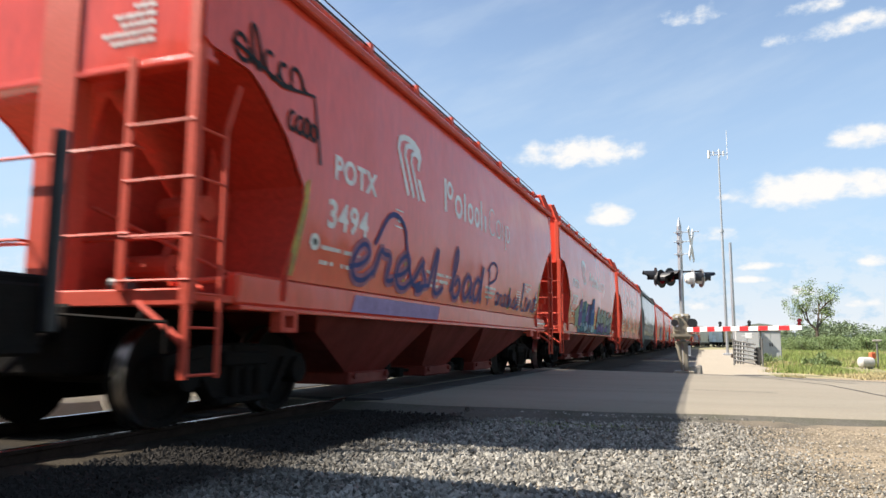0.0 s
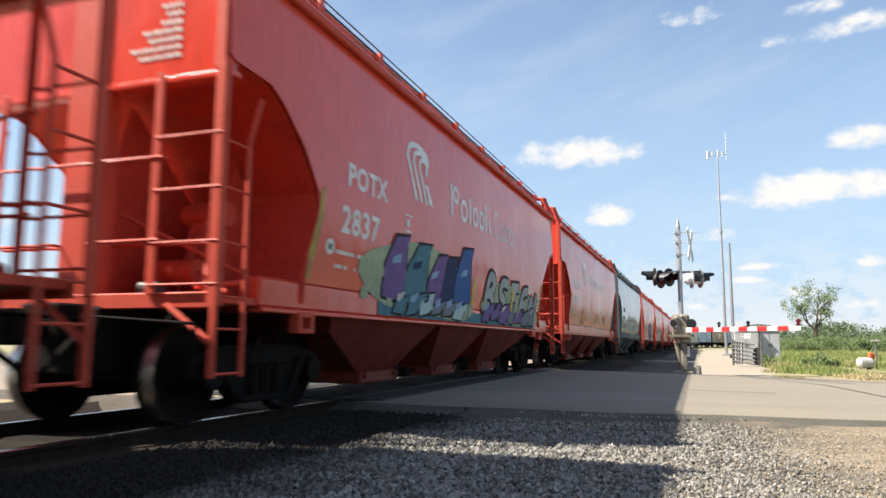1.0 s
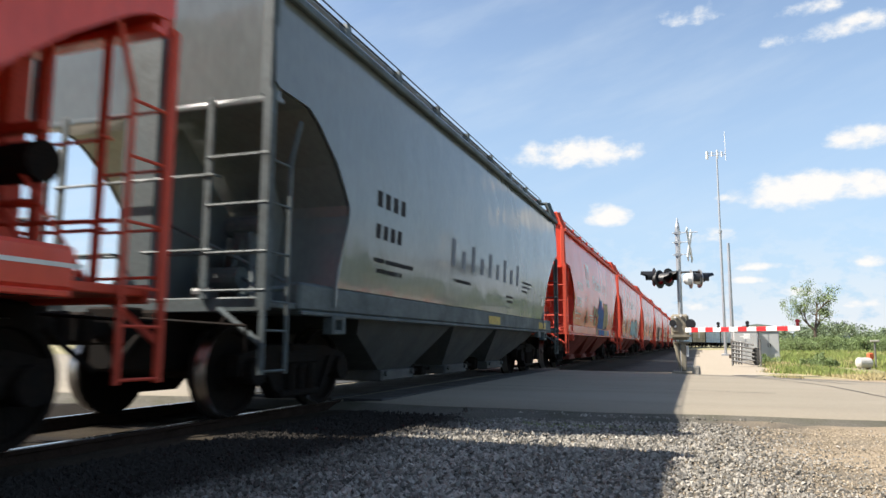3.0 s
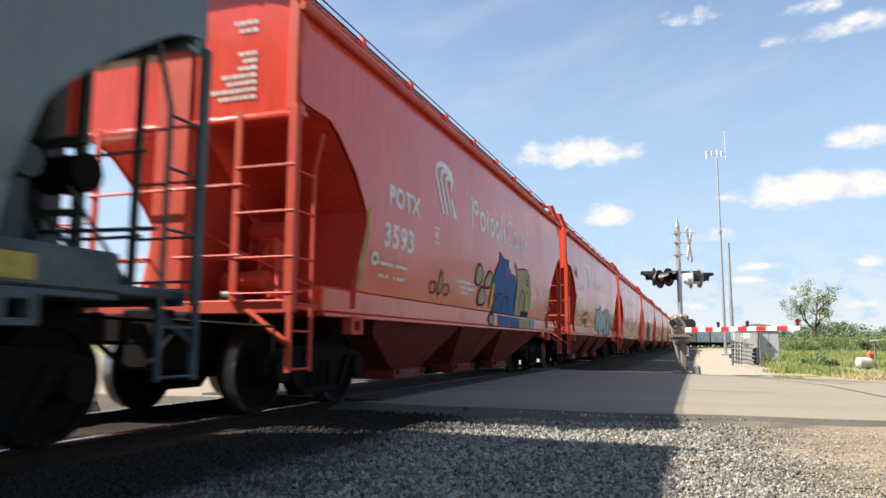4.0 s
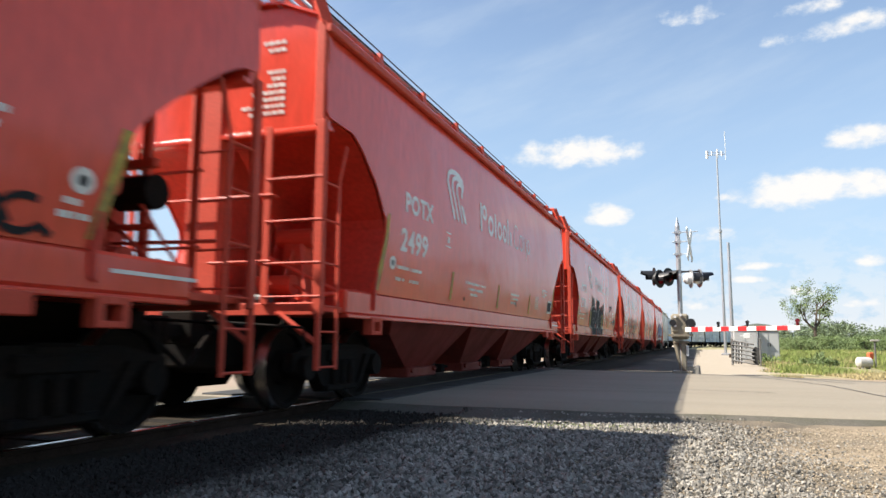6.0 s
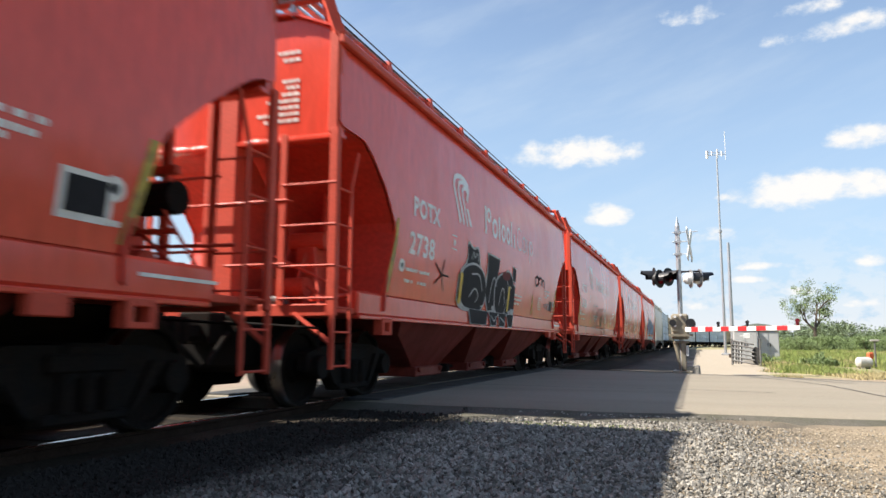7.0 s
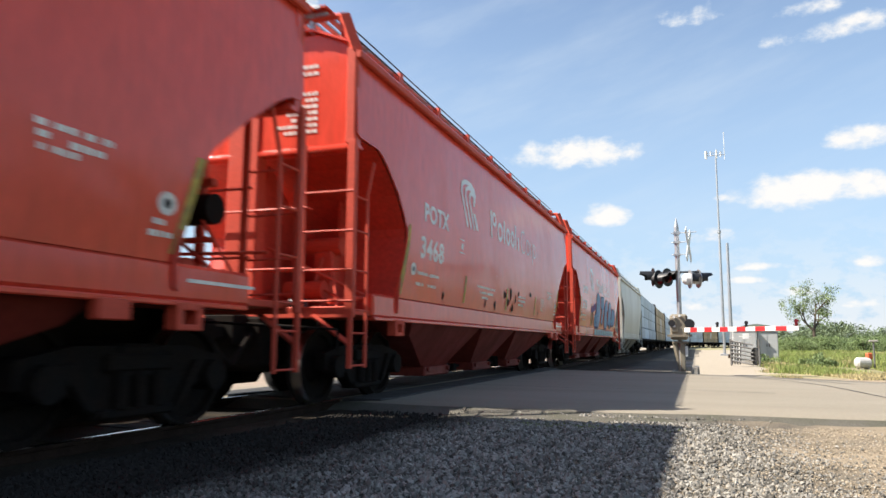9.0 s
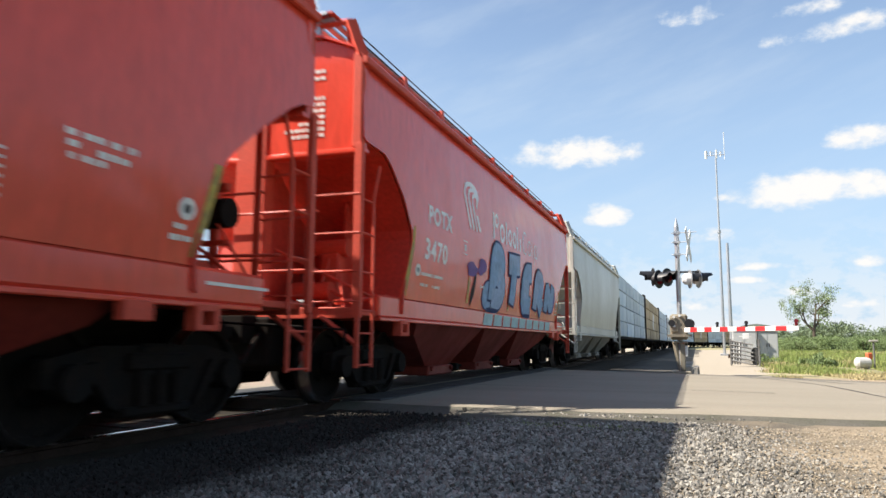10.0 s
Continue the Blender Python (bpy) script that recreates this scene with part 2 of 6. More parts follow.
CABINET = material("grey_cabinet_paint", (0.44, 0.45, 0.44), 0.5, var=0.1, scale=2, fine=30)
YELLOW = material("yellow_reflective_tape", (0.50, 0.35, 0.045), 0.55, var=0.4, scale=3, fine=15, tint=(0.22, 0.16, 0.06), bump=0)
TAPE = material("bright_yellow_tape", (0.70, 0.46, 0.03), 0.5, var=0.15, scale=3, fine=15, bump=0)
TAR = material("tar_seam", (0.03, 0.029, 0.028), 0.7, var=0.2)
ORANGE = material("orange_plastic", (0.62, 0.13, 0.05), 0.5, var=0.1)
LENS = material("red_signal_glass", (0.16, 0.006, 0.012), 0.12, var=0.1, bump=0)
SHOULDER = material("dark_road_shoulder", (0.13, 0.12, 0.10), 0.95, var=0.3, scale=2.0, fine=60, bump=0.8, dist=0.02, tint=(0.07, 0.075, 0.045), spec=0.08)
# distance haze is mixed into this leaf colour
FAR_LEAF = island_tint(material("hazy_far_leaves", (0.13, 0.175, 0.095), 0.8, var=0.25, scale=0.05, fine=1, bump=0, tint=(0.10, 0.14, 0.08)), 0.3)
DULL_STEEL = material("weathered_gate_steel", (0.20, 0.20, 0.195), 0.6, metal=0.5, var=0.3, scale=4, fine=40, tint=(0.10, 0.085, 0.07))
TANK_PAINT = material("chalky_tank_paint", (0.52, 0.51, 0.48), 0.6, var=0.25, scale=5, fine=40, tint=(0.36, 0.32, 0.27))
RUBBER = material("black_rubber", (0.03, 0.03, 0.029), 0.8, var=0.2)


# ---- mesh helpers ----
def part(name, bm, mat, parent=None, label="", smooth=False):
    me = bpy.data.meshes.new(name)
    bmesh.ops.recalc_face_normals(bm, faces=bm.faces)
    if smooth is not None:
        for f in bm.faces:
            f.smooth = smooth
    bm.to_mesh(me)
    bm.free()
    for mm in (mat if isinstance(mat, (list, tuple)) else (mat,)):
        me.materials.append(mm)
    ob = new(name, me)
    if parent is not None:
        ob.parent = parent
    return tagged(ob, label)


def thing(name, label, category, group="", at=None):
    ob = new(name)
    ob.empty_display_size = 0.2
    if at is not None:
        ob.matrix_basis = at
    return tagged(ob, label, category, group)


def box(bm, x0, x1, y0, y1, z0, z1, bevel=0.0, mi=0):
    vs = [bm.verts.new((x, y, z)) for x in (x0, x1) for y in (y0, y1) for z in (z0, z1)]
    fs = [bm.faces.new([vs[i] for i in q]) for q in ((0, 1, 3, 2), (4, 6, 7, 5), (0, 4, 5, 1), (2, 3, 7, 6), (0, 2, 6, 4), (1, 5, 7, 3))]
    for f in fs:
        f.material_index = mi
    if bevel:
        es = list({e for f in fs for e in f.edges})
        bmesh.ops.bevel(bm, geom=es, offset=bevel, segments=1, affect="EDGES")
    return vs


def tube(bm, a, b, r, r2=None, n=8, mi=0):
    a, b = Vector(a), Vector(b)
    r2 = r if r2 is None else r2
    q = (b - a).to_track_quat("Z", "Y").to_matrix()
    rings = []
    for c, rr in ((a, r), (b, r2)):
        rings.append([bm.verts.new(c + q @ Vector((rr * math.cos(2 * math.pi * i / n), rr * math.sin(2 * math.pi * i / n), 0))) for i in range(n)])
    for i in range(n):
        f = bm.faces.new((rings[0][i], rings[0][(i + 1) % n], rings[1][(i + 1) % n], rings[1][i]))
        f.material_index, f.smooth = mi, True
    bm.faces.new(rings[0][::-1]).material_index = mi
    bm.faces.new(rings[1]).material_index = mi


def lathe(bm, prof, axis="x", n=24, at=(0, 0, 0), mi=0):
    """prof: (along, radius) pairs, turned round an axis through at."""
    rings = []
    for s, r in prof:
        ring = []
        for i in range(n):
            c, d = r * math.cos(2 * math.pi * i / n), r * math.sin(2 * math.pi * i / n)
            p = {"x": (s, c, d), "y": (c, s, d), "z": (c, d, s)}[axis]
            ring.append(bm.verts.new(Vector(p) + Vector(at)))
        rings.append(ring)
    for a, b in zip(rings, rings[1:]):
        for i in range(n):
            f = bm.faces.new((a[i], a[(i + 1) % n], b[(i + 1) % n], b[i]))
            f.material_index = mi
    for ring in (rings[0], rings[-1]):
        bm.faces.new(ring).material_index = mi


def extrude_yz(bm, pts, x0, x1, mi=0):
    """A plate with the outline pts (y, z) between x0 and x1."""
    a = [bm.verts.new((x0, y, z)) for y, z in pts]
    b = [bm.verts.new((x1, y, z)) for y, z in pts]
    n = len(pts)
    for f in (bm.faces.new(a), bm.faces.new(b[::-1])):
        f.material_index = mi
    for i in range(n):
        bm.faces.new((a[i], b[i], b[(i + 1) % n], a[(i + 1) % n])).material_index = mi


def B():
    return bmesh.new()


# ---- track and ground ----
TRACK_X, PITCH, SPEED = -5.33, 15.807, 15.5
CAR0 = 11.86           # where the first whole car's middle stands at the start
BEND_S, BEND_R = 118.0, 470.0


def on_track(s, off=0.0):
    """Place and heading at s metres along the line, which bends right far off."""
    e = max(0.0, s - BEND_S)
    th = e / BEND_R
    x, y = TRACK_X + BEND_R * (1 - math.cos(th)), min(s, BEND_S) + BEND_R * math.sin(th)
    return x + off * math.cos(th), y - off * math.sin(th), -math.degrees(th)


def road_near(x):
    return 8.62 + 0.10 * math.sin(x * 0.9) + 0.05 * math.sin(x * 2.7 + 1)


FAR_EDGE = ((-200, 96), (-40, 34), (-12, 24.2), (-3.6, 20.8), (-0.6, 19.7), (1.75, 18.4), (3.5, 16.9), (6, 15.8), (20, 14.5), (200, 13))


def road_far(x):
    for (a, ya), (b, yb) in zip(FAR_EDGE, FAR_EDGE[1:]):
        if a <= x <= b:
            return ya + (yb - ya) * (x - a) / (b - a)
    return 14.0


def ground_height(x, y):
    """Apron by the camera lies a little under the road; the verge beyond falls and rises gently."""
    h = -0.09 + 0.025 * noise.noise((x * 0.5, y * 0.5, 0.3)) + 0.010 * noise.noise((x * 2.3, y * 2.3, 1.3))
    if road_near(x) - 0.3 < y < road_far(x) + 0.2:
        h = -0.06
    d = abs(x - on_track(max(y, 0.0))[0])
    if d < 2.6:
        h = min(h, -0.33)
    if y > 24 and x > 4:
        h += min(0.5, (x - 4) * 0.03) * noise.noise((x * 0.06, y * 0.06, 7.0)) * min(1, (y - 24) / 20)
    return h


def build_ground():
    xs = sorted(set([-3000, -800, -200, -80, -40, -20, -14, -11] + [round(-9 + 0.35 * i, 3) for i in range(52)] + [9.5 + 1.5 * i for i in range(22)] + [45, 60, 100, 300, 900, 3000]))
    ys = sorted(set([-3000, -500, -100, -40, -15, -6] + [round(-3 + 0.35 * i, 3) for i in range(80)] + [25.5 + 1.5 * i for i in range(40)] + [90, 110, 150, 220, 400, 1000, 3000]))
    bm = B()
    g = [[bm.verts.new((x, y, ground_height(x, y))) for y in ys] for x in xs]
    for i in range(len(xs) - 1):
        for j in range(len(ys) - 1):
            f = bm.faces.new((g[i][j], g[i + 1][j], g[i + 1][j + 1], g[i][j + 1]))
            cx, cy = (xs[i] + xs[i + 1]) / 2, (ys[j] + ys[j + 1]) / 2
            if cy < 20.5 and -60 < cx < 130 or cx > 0.32 * cy + 2 and 7 < cx < 130:
                f.material_index = (2 if cy < 8.0 else 1) if cx < -9 else 3 if cx > max(7, 0.32 * cy + 2) else 0
            elif -3 < cx < -0.75 + 0.012 * cy + 0.5 * noise.noise((cx, cy * 0.3, 8)) and cy < 110:
                f.material_index = 0
            elif cx < 0.075 * cy + 0.2 + 0.6 * noise.noise((cx * 0.5, cy * 0.4, 3)) and cy < 110 and cx > -3:
                f.material_index = 1
            else:
                f.material_index = 2 if cx > -3 or cx < -14 else 1
    ob = part("ground", bm, [GRAVEL, DIRT, MEADOW, UNSEEN_LAWN], None, "gravel apron, sandy track and green verge beside a railway", smooth=True)
    tagged(ob, kind="structure", category="ground")
    # asphalt
    bm = B()
    rx = [-200, -100, -40, -20, -12] + [-9 + 0.4 * i for i in range(48)] + [12, 20, 40, 80, 200]
    top, rows = [], 9
    for x in rx:
        a, b = road_near(x) if -20 < x < 20 else 8.6, road_far(x)
        wide = 0.42 + 0.75 * min(1.0, max(0.0, (0.2 - x) / 2.5))
        foot = a - wide - 0.10 * noise.noise((x * 1.3, 0, 4))
        col = [bm.verts.new((x, foot, ground_height(x, foot) - 0.02)), bm.verts.new((x, a - 0.04, -0.025))]
        for k in range(rows):
            f = k / (rows - 1)
            col.append(bm.verts.new((x, a + (b - a) * f, 0.012 * math.sin(math.pi * f) - 0.004)))
        col.append(bm.verts.new((x, b + 0.06, -0.12)))
        top.append(col)
    for a, b in zip(top, top[1:]):
        for k in range(len(a) - 1):
            bm.faces.new((a[k], b[k], b[k + 1], a[k + 1])).material_index = 1 if k == 0 else 0
    tagged(part("road", bm, [ASPHALT, SHOULDER], None, "worn grey asphalt road over the level crossing", smooth=True), kind="structure", category="road")


def build_seams():
    """Tar-filled cracks in the asphalt."""
    for pts in (((1.0, 18.0), (1.55, 17.0), (2.2, 14.9), (2.45, 12.5), (2.7, 10.2), (3.3, 9.0)), ((-4.0, 17.2), (-1.6, 16.6), (0.4, 16.9), (1.3, 17.4)), ((-4.2, 12.6), (-2.0, 12.3), (-0.3, 12.5), (1.4, 12.1))):
        bm = B()
        last = None
        for i in range(len(pts) - 1):
            for k in range(6):
                f = k / 6
                x, y = pts[i][0] * (1 - f) + pts[i + 1][0] * f, pts[i][1] * (1 - f) + pts[i + 1][1] * f
                x, y = x + 0.05 * noise.noise((x * 3, y * 3, 1)), y + 0.05 * noise.noise((x * 3, y * 3, 6))
                a, c = road_near(x), road_far(x)
                z = 0.012 * math.sin(math.pi * max(0, min(1, (y - a) / (c - a)))) + 0.002
                w = 0.016 + 0.012 * noise.noise((x, y, 9))
                now = (bm.verts.new((x - w, y - w, z)), bm.verts.new((x + w, y + w, z)))
                if last:
                    bm.faces.new((last[0], last[1], now[1], now[0]))
                last = now
        tagged(part("tar_seam", bm, TAR, None, "thin dark tar seam in the asphalt"), kind="structure", category="road")


def build_track():
    rails = []
    prof = ((-0.075, -0.17), (0.075, -0.17), (0.075, -0.15), (0.012, -0.12), (0.012, -0.045), (0.036, -0.035), (0.036, -0.008), (0.028, 0.0), (-0.028, 0.0), (-0.036, -0.008), (-0.036, -0.035), (-0.012, -0.045), (-0.012, -0.12), (-0.075, -0.15))
    stations = [-60] + [0, 60, 118] + [118 + 8 * i for i in range(1, 30)]
    for side in (0.755, -0.755):
        bm = B()
        rings = []
        for s in stations:
            x, y, th = on_track(s, side)
            c, d = math.cos(radians(th)), math.sin(radians(th))
            rings.append([bm.verts.new((x + u * c, y + u * d, v)) for u, v in prof])
        n = len(prof)
        for a, b in zip(rings, rings[1:]):
            for i in range(n):
                f = bm.faces.new((a[i], a[(i + 1) % n], b[(i + 1) % n], b[i]))
                f.material_index = 1 if i in (6, 7, 8) else 0
        rails.append(tagged(part("rail", bm, [RUST, RAILTOP], None, "rusty steel rail with a polished running surface"), kind="structure", category="rail"))
    # bed of broken stone
    bm = B()
    rings = []
    for s in [-60, -20] + list(range(-4, 118, 3)) + [118 + 10 * i for i in range(24)]:
        ring = []
        for u, v in ((-3.0, -0.30), (-1.9, -0.16), (-0.95, -0.11), (-0.6, -0.125), (0, -0.13), (0.6, -0.125), (0.95, -0.105), (1.5, -0.11), (2.1, -0.115), (2.65, -0.15)):
            x, y, th = on_track(s, u)
            ring.append(bm.verts.new((x, y, v + 0.02 * noise.noise((x, y, 5)))))
        rings.append(ring)
    for a, b in zip(rings, rings[1:]):
        for i in range(len(a) - 1):
            bm.faces.new((a[i], a[i + 1], b[i + 1], b[i]))
    bed = tagged(part("track_bed", bm, BALLAST, None, "dirty ballast bed under the track, darkened for the train's shade", smooth=True), kind="structure", category="track")
    bm = B()
    box(bm, -1.30, 1.30, -0.115, 0.115, -0.18, 0.0, bevel=0.012)
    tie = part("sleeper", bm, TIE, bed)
    tie.location = (TRACK_X, -4, -0.122)
    for i in range(1, 130):
        s = -4 + i * 0.53
        if road_near(TRACK_X) - 0.2 < s < road_far(TRACK_X) + 0.3:
            continue
        o = new("sleeper", tie.data)
        o.parent = bed
        x, y, th = on_track(s)
        o.matrix_basis = pose(x + random.uniform(-0.04, 0.04), y, -0.122 + random.uniform(-0.008, 0.008), 0, 0, th + random.uniform(-1, 1))
    # crossing deck between and beside the rails
    a, b = road_near(TRACK_X), road_far(TRACK_X)
    for u0, u1 in ((-1.45, -0.83), (-0.66, 0.66), (0.83, 1.40)):
        n = 4
        for i in range(n):
            bm = B()
            y0, y1 = a + (b - a) * i / n + 0.012, a + (b - a) * (i + 1) / n - 0.012
            box(bm, TRACK_X + u0, TRACK_X + u1, y0, y1, -0.16, 0.018, bevel=0.012)
            part("crossing_panel", bm, RUBBER, bed)


def build_stones():
    """Crushed stone lying on the apron before the camera."""
    verts, faces = [], []
    base = [(1, 0, 0), (-1, 0, 0), (0, 1, 0), (0, -1, 0), (0, 0, 1), (0, 0, -1)]
    tri = [(0, 2, 4), (2, 1, 4), (1, 3, 4), (3, 0, 4), (2, 0, 5), (1, 2, 5), (3, 1, 5), (0, 3, 5)]
    rng = random.Random(4)
    for _ in range(52000):
        y = 2.7 + (rng.random() ** 1.35) * 5.9
        x = rng.uniform(-4.1, 0.24 * y + 0.6)
        near = road_near(x) - y
        if near < 0.0 or rng.random() > (0.25 + min(1, max(0, near) / 1.2)):
            continue
        if x > 0.35 and rng.random() < min(0.95, (x - 0.35) * 0.8 + 0.14 * (y - 4)):
            continue
        big = min(1.0, max(0.0, (0.9 - x) / 1.8))  # coarser towards the track
        r = rng.uniform(0.006 + 0.003 * big, 0.015 + 0.013 * big) * (1.25 if rng.random() < 0.10 else 1)
        z = (-0.11 if x < -2.72 else ground_height(x, y)) + r * 0.35
        q = Euler((rng.uniform(0, 6.3), rng.uniform(0, 6.3), rng.uniform(0, 6.3))).to_matrix()
        k = len(verts)
        sx, sy, sz = rng.uniform(0.7, 1.3), rng.uniform(0.7, 1.3), rng.uniform(0.5, 0.9)
        for p in base:
            v = q @ Vector((p[0] * r * sx * rng.uniform(0.75, 1.2), p[1] * r * sy * rng.uniform(0.75, 1.2), p[2] * r * sz))
            verts.append((x + v.x, y + v.y, z + v.z))
        faces += [(k + a, k + b, k + c) for a, b, c in tri]
    me = bpy.data.meshes.new("crushed_stone")
    me.from_pydata(verts, [], faces)
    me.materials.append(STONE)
    tagged(new("crushed_stone", me), "loose grey crushed stone on the apron", "gravel", kind="stuff")
    verts, faces = [], []
    for _ in range(26000):  # fine tan grit
        y = 2.8 + (rng.random() ** 1.5) * 5.6
        x = rng.uniform(-1.2, 0.24 * y + 0.5)
        if y > road_near(x) - 0.3:
            continue
        r = rng.uniform(0.004, 0.010)
        z, k = ground_height(x, y) + r * 0.3, len(verts)
        for p in base:
            verts.append((x + p[0] * r * rng.uniform(0.7, 1.4), y + p[1] * r * rng.uniform(0.7, 1.4), z + p[2] * r * 0.7))
        faces += [(k + a, k + b, k + c) for a, b, c in tri]
    me = bpy.data.meshes.new("fine_grit")
    me.from_pydata(verts, [], faces)
    me.materials.append(PEBBLE)
    tagged(new("fine_grit", me), "fine tan grit between the stones", "gravel", kind="stuff")


# ---- rolling stock ----
def half_width(z):
    return 1.63 - (0.10 if z < 2.75 else 0.055) * ((z - 2.75) / 1.45) ** 2


OUTLINE = ((1.36, 5.86), (1.7, 5.76), (2.0, 5.67), (2.2, 5.63), (2.32, 5.65), (2.5, 5.79), (2.72, 5.97), (3.04, 6.37), (3.13, 6.53), (3.17, 6.62), (3.19, 7.16), (3.23, 7.24), (3.6, 7.24), (4.0, 7.23), (4.22, 7.22))


FAR_OUTLINE = ((1.36, 5.56), (1.7, 5.62), (2.0, 5.70), (2.2, 5.77), (2.32, 5.85), (2.5, 6.05), (2.72, 6.31), (3.04, 6.76), (3.13, 6.92), (3.17, 7.02), (3.19, 7.16), (3.23, 7.24), (3.6, 7.24), (4.0, 7.23), (4.22, 7.22))  # at the brake end


def hopper_car(paint, low, frame, label, group, name="hopper_wagon"):
    car = thing(name, label, "railway wagon", group)
    # tub: bulged sides, roof, slope sheets
    for side, nm in ((1, "side_sheet"), (-1, "side_sheet")):
        bm = B()
        cols = 15
        skins = []
        for inset in (0.0, 0.02):
            rows = []
            for (z, ly), (_, lf) in zip(OUTLINE, FAR_OUTLINE):
                rows.append([bm.verts.new((side * (half_width(z) - inset), -ly + (ly + lf) * i / (cols - 1), z)) for i in range(cols)])
            for a, b in zip(rows, rows[1:]):
                for i in range(cols - 1):
                    bm.faces.new((a[i], a[i + 1], b[i + 1], b[i])).smooth = True
            skins.append(rows)
        for i in (0, -1):  # cut edges
            for k in range(len(OUTLINE) - 1):
                bm.faces.new([bm.verts.new(v.co) for v in (skins[0][k][i], skins[0][k + 1][i], skins[1][k + 1][i], skins[1][k][i])])
        part(nm, bm, paint, car, smooth=None)
    bm = B()  # roof with rolled lip
    xs = (-1.62, -1.50, -1.0, -0.55, 0.55, 1.0, 1.50, 1.62)
    zs = (4.22, 4.40, 4.61, 4.66, 4.66, 4.61, 4.40, 4.22)
    ys = [-7.26 + 14.52 * i / 12 for i in range(13)]
    g = [[bm.verts.new((x, y, z)) for y in ys] for x, z in zip(xs, zs)]
    for a, b in zip(g, g[1:]):
        for j in range(12):
            bm.faces.new((a[j], a[j + 1], b[j + 1], b[j]))
    roof = part("roof", bm, paint, car)
    sol = roof.modifiers.new("thick", "SOLIDIFY")
    sol.thickness, sol.offset = 0.03, -1
    for side in (1, -1):  # eave angle
        bm = B()
        box(bm, side * 1.585, side * 1.665, -7.27, 7.27, 4.15, 4.25, bevel=0.015)
        part("eave_angle", bm, frame, car)
    bm = B()  # trough hatch covers
    for i in range(5):
        y0 = -6.6 + i * 2.65
        box(bm, -0.32, 0.32, y0, y0 + 2.6, 4.66, 4.77, bevel=0.03)
    part("hatch_cover", bm, paint, car)
    for side in (1, -1):  # running boards on brackets
        bm = B()
        for k in range(4):
            box(bm, side * (0.62 + 0.14 * k), side * (0.70 + 0.14 * k), -7.35, 7.35, 4.83, 4.86)
        for i in range(13):
            y = -7.2 + 1.2 * i
            box(bm, side * 0.60, side * 1.16, y - 0.03, y + 0.03, 4.78, 4.83)
            box(bm, side * 0.92, side * 0.97, y - 0.03, y + 0.03, 4.58, 4.80)
        part("running_board", bm, GALV, car, "galvanised grating roof walk")
        bm = B()  # batten rod along the hatch, on hooks
        tube(bm, (side * 1.22, -6.9, 4.76), (side * 1.22, 6.9, 4.76), 0.013, n=6)
        tube(bm, (side * 1.22, -6.9, 4.85), (side * 1.22, 6.9, 4.85), 0.010, n=6)
        part("hatch_rod", bm, BLACK, car, "black steel batten rod")
        for i in range(9):
            y = -6.8 + 1.7 * i
            bm = B()
            extrude_yz(bm, [(y - 0.10, 4.46), (y + 0.10, 4.46), (y + 0.06, 4.80), (y - 0.04, 4.80)], side * 1.16, side * 1.27)
            part("hatch_latch", bm, frame, car)
    for end in (1, -1):
        bm = B()  # end panel over the slope
        a_ = [(-1.60, 3.08), (1.60, 3.08), (1.60, 4.24), (1.48, 4.38), (1.0, 4.57), (-1.0, 4.57), (-1.48, 4.38), (-1.60, 4.24)]
        lo, hi = [bm.verts.new((x, end * 7.12, z)) for x, z in a_], [bm.verts.new((x, end * 7.18, z)) for x, z in a_]
        bm.faces.new(lo), bm.faces.new(hi)
        for i in range(8):
            bm.faces.new((lo[i], lo[(i + 1) % 8], hi[(i + 1) % 8], hi[i]))
        box(bm, -1.60, 1.60, end * 7.05, end * 7.20, 3.06, 3.12, bevel=0.01)
        part("end_panel", bm, paint, car)
        bm = B()  # slope sheet and the upright plate under it, along the cut of the sides
        shape_ = OUTLINE if end < 0 else FAR_OUTLINE
        cut = [(shape_[0][1], 1.14)] + [(ly - 0.012, z) for z, ly in shape_ if z < 3.18] + [(7.12, 3.19)]
        pts = [(end * y, z) for y, z in cut] + [(end * (y - 0.04), z + 0.03) for y, z in reversed(cut)]
        extrude_yz(bm, pts, -1.575, 1.575)
        part("slope_sheet", bm, RED_SLOPE if paint is RED else paint, car)
        for x in (-0.75, 0.75):  # gussets and centre web that carry the slope
            bm = B()
            extrude_yz(bm, [(end * 5.88, 1.15), (end * 6.55, 1.15), (end * 6.05, 2.0), (end * 5.99, 2.70), (end * 5.66, 2.22)], x - 0.02, x + 0.02)
            part("gusset", bm, RED_SLOPE if paint is RED else paint, car)
        bm = B()
        extrude_yz(bm, [(end * 5.88, 1.15), (end * 7.05, 1.15), (end * 7.0, 1.75), (end * 6.62, 3.10), (end * 5.68, 2.25)], -0.03, 0.03)
        part("centre_web", bm, RED_SLOPE if paint is RED else paint, car)
        bm = B()  # deck and end sill
        box(bm, -1.50, 1.50, end * 4.9, end * 7.22, 1.08, 1.15, bevel=0.01)
        part("end_deck", bm, frame, car)
        bm = B()
        box(bm, -1.52, 1.52, end * 7.222, end * 7.262, 1.03, 1.17, bevel=0.012)
        part("end_sill", bm, frame, car)
        bm = B()
        box(bm, -0.22, 0.22, end * 4.6, end * 7.55, 0.72, 1.08, bevel=0.02)
        part("draft_sill", bm, IRON, car)
        bm = B()
        box(bm, -0.42, 0.42, end * 6.78, end * 7.30, 0.46, 1.06, bevel=0.03)
        part("striker", bm, IRON, car)
        bm = B()  # uncoupling lever and air hose
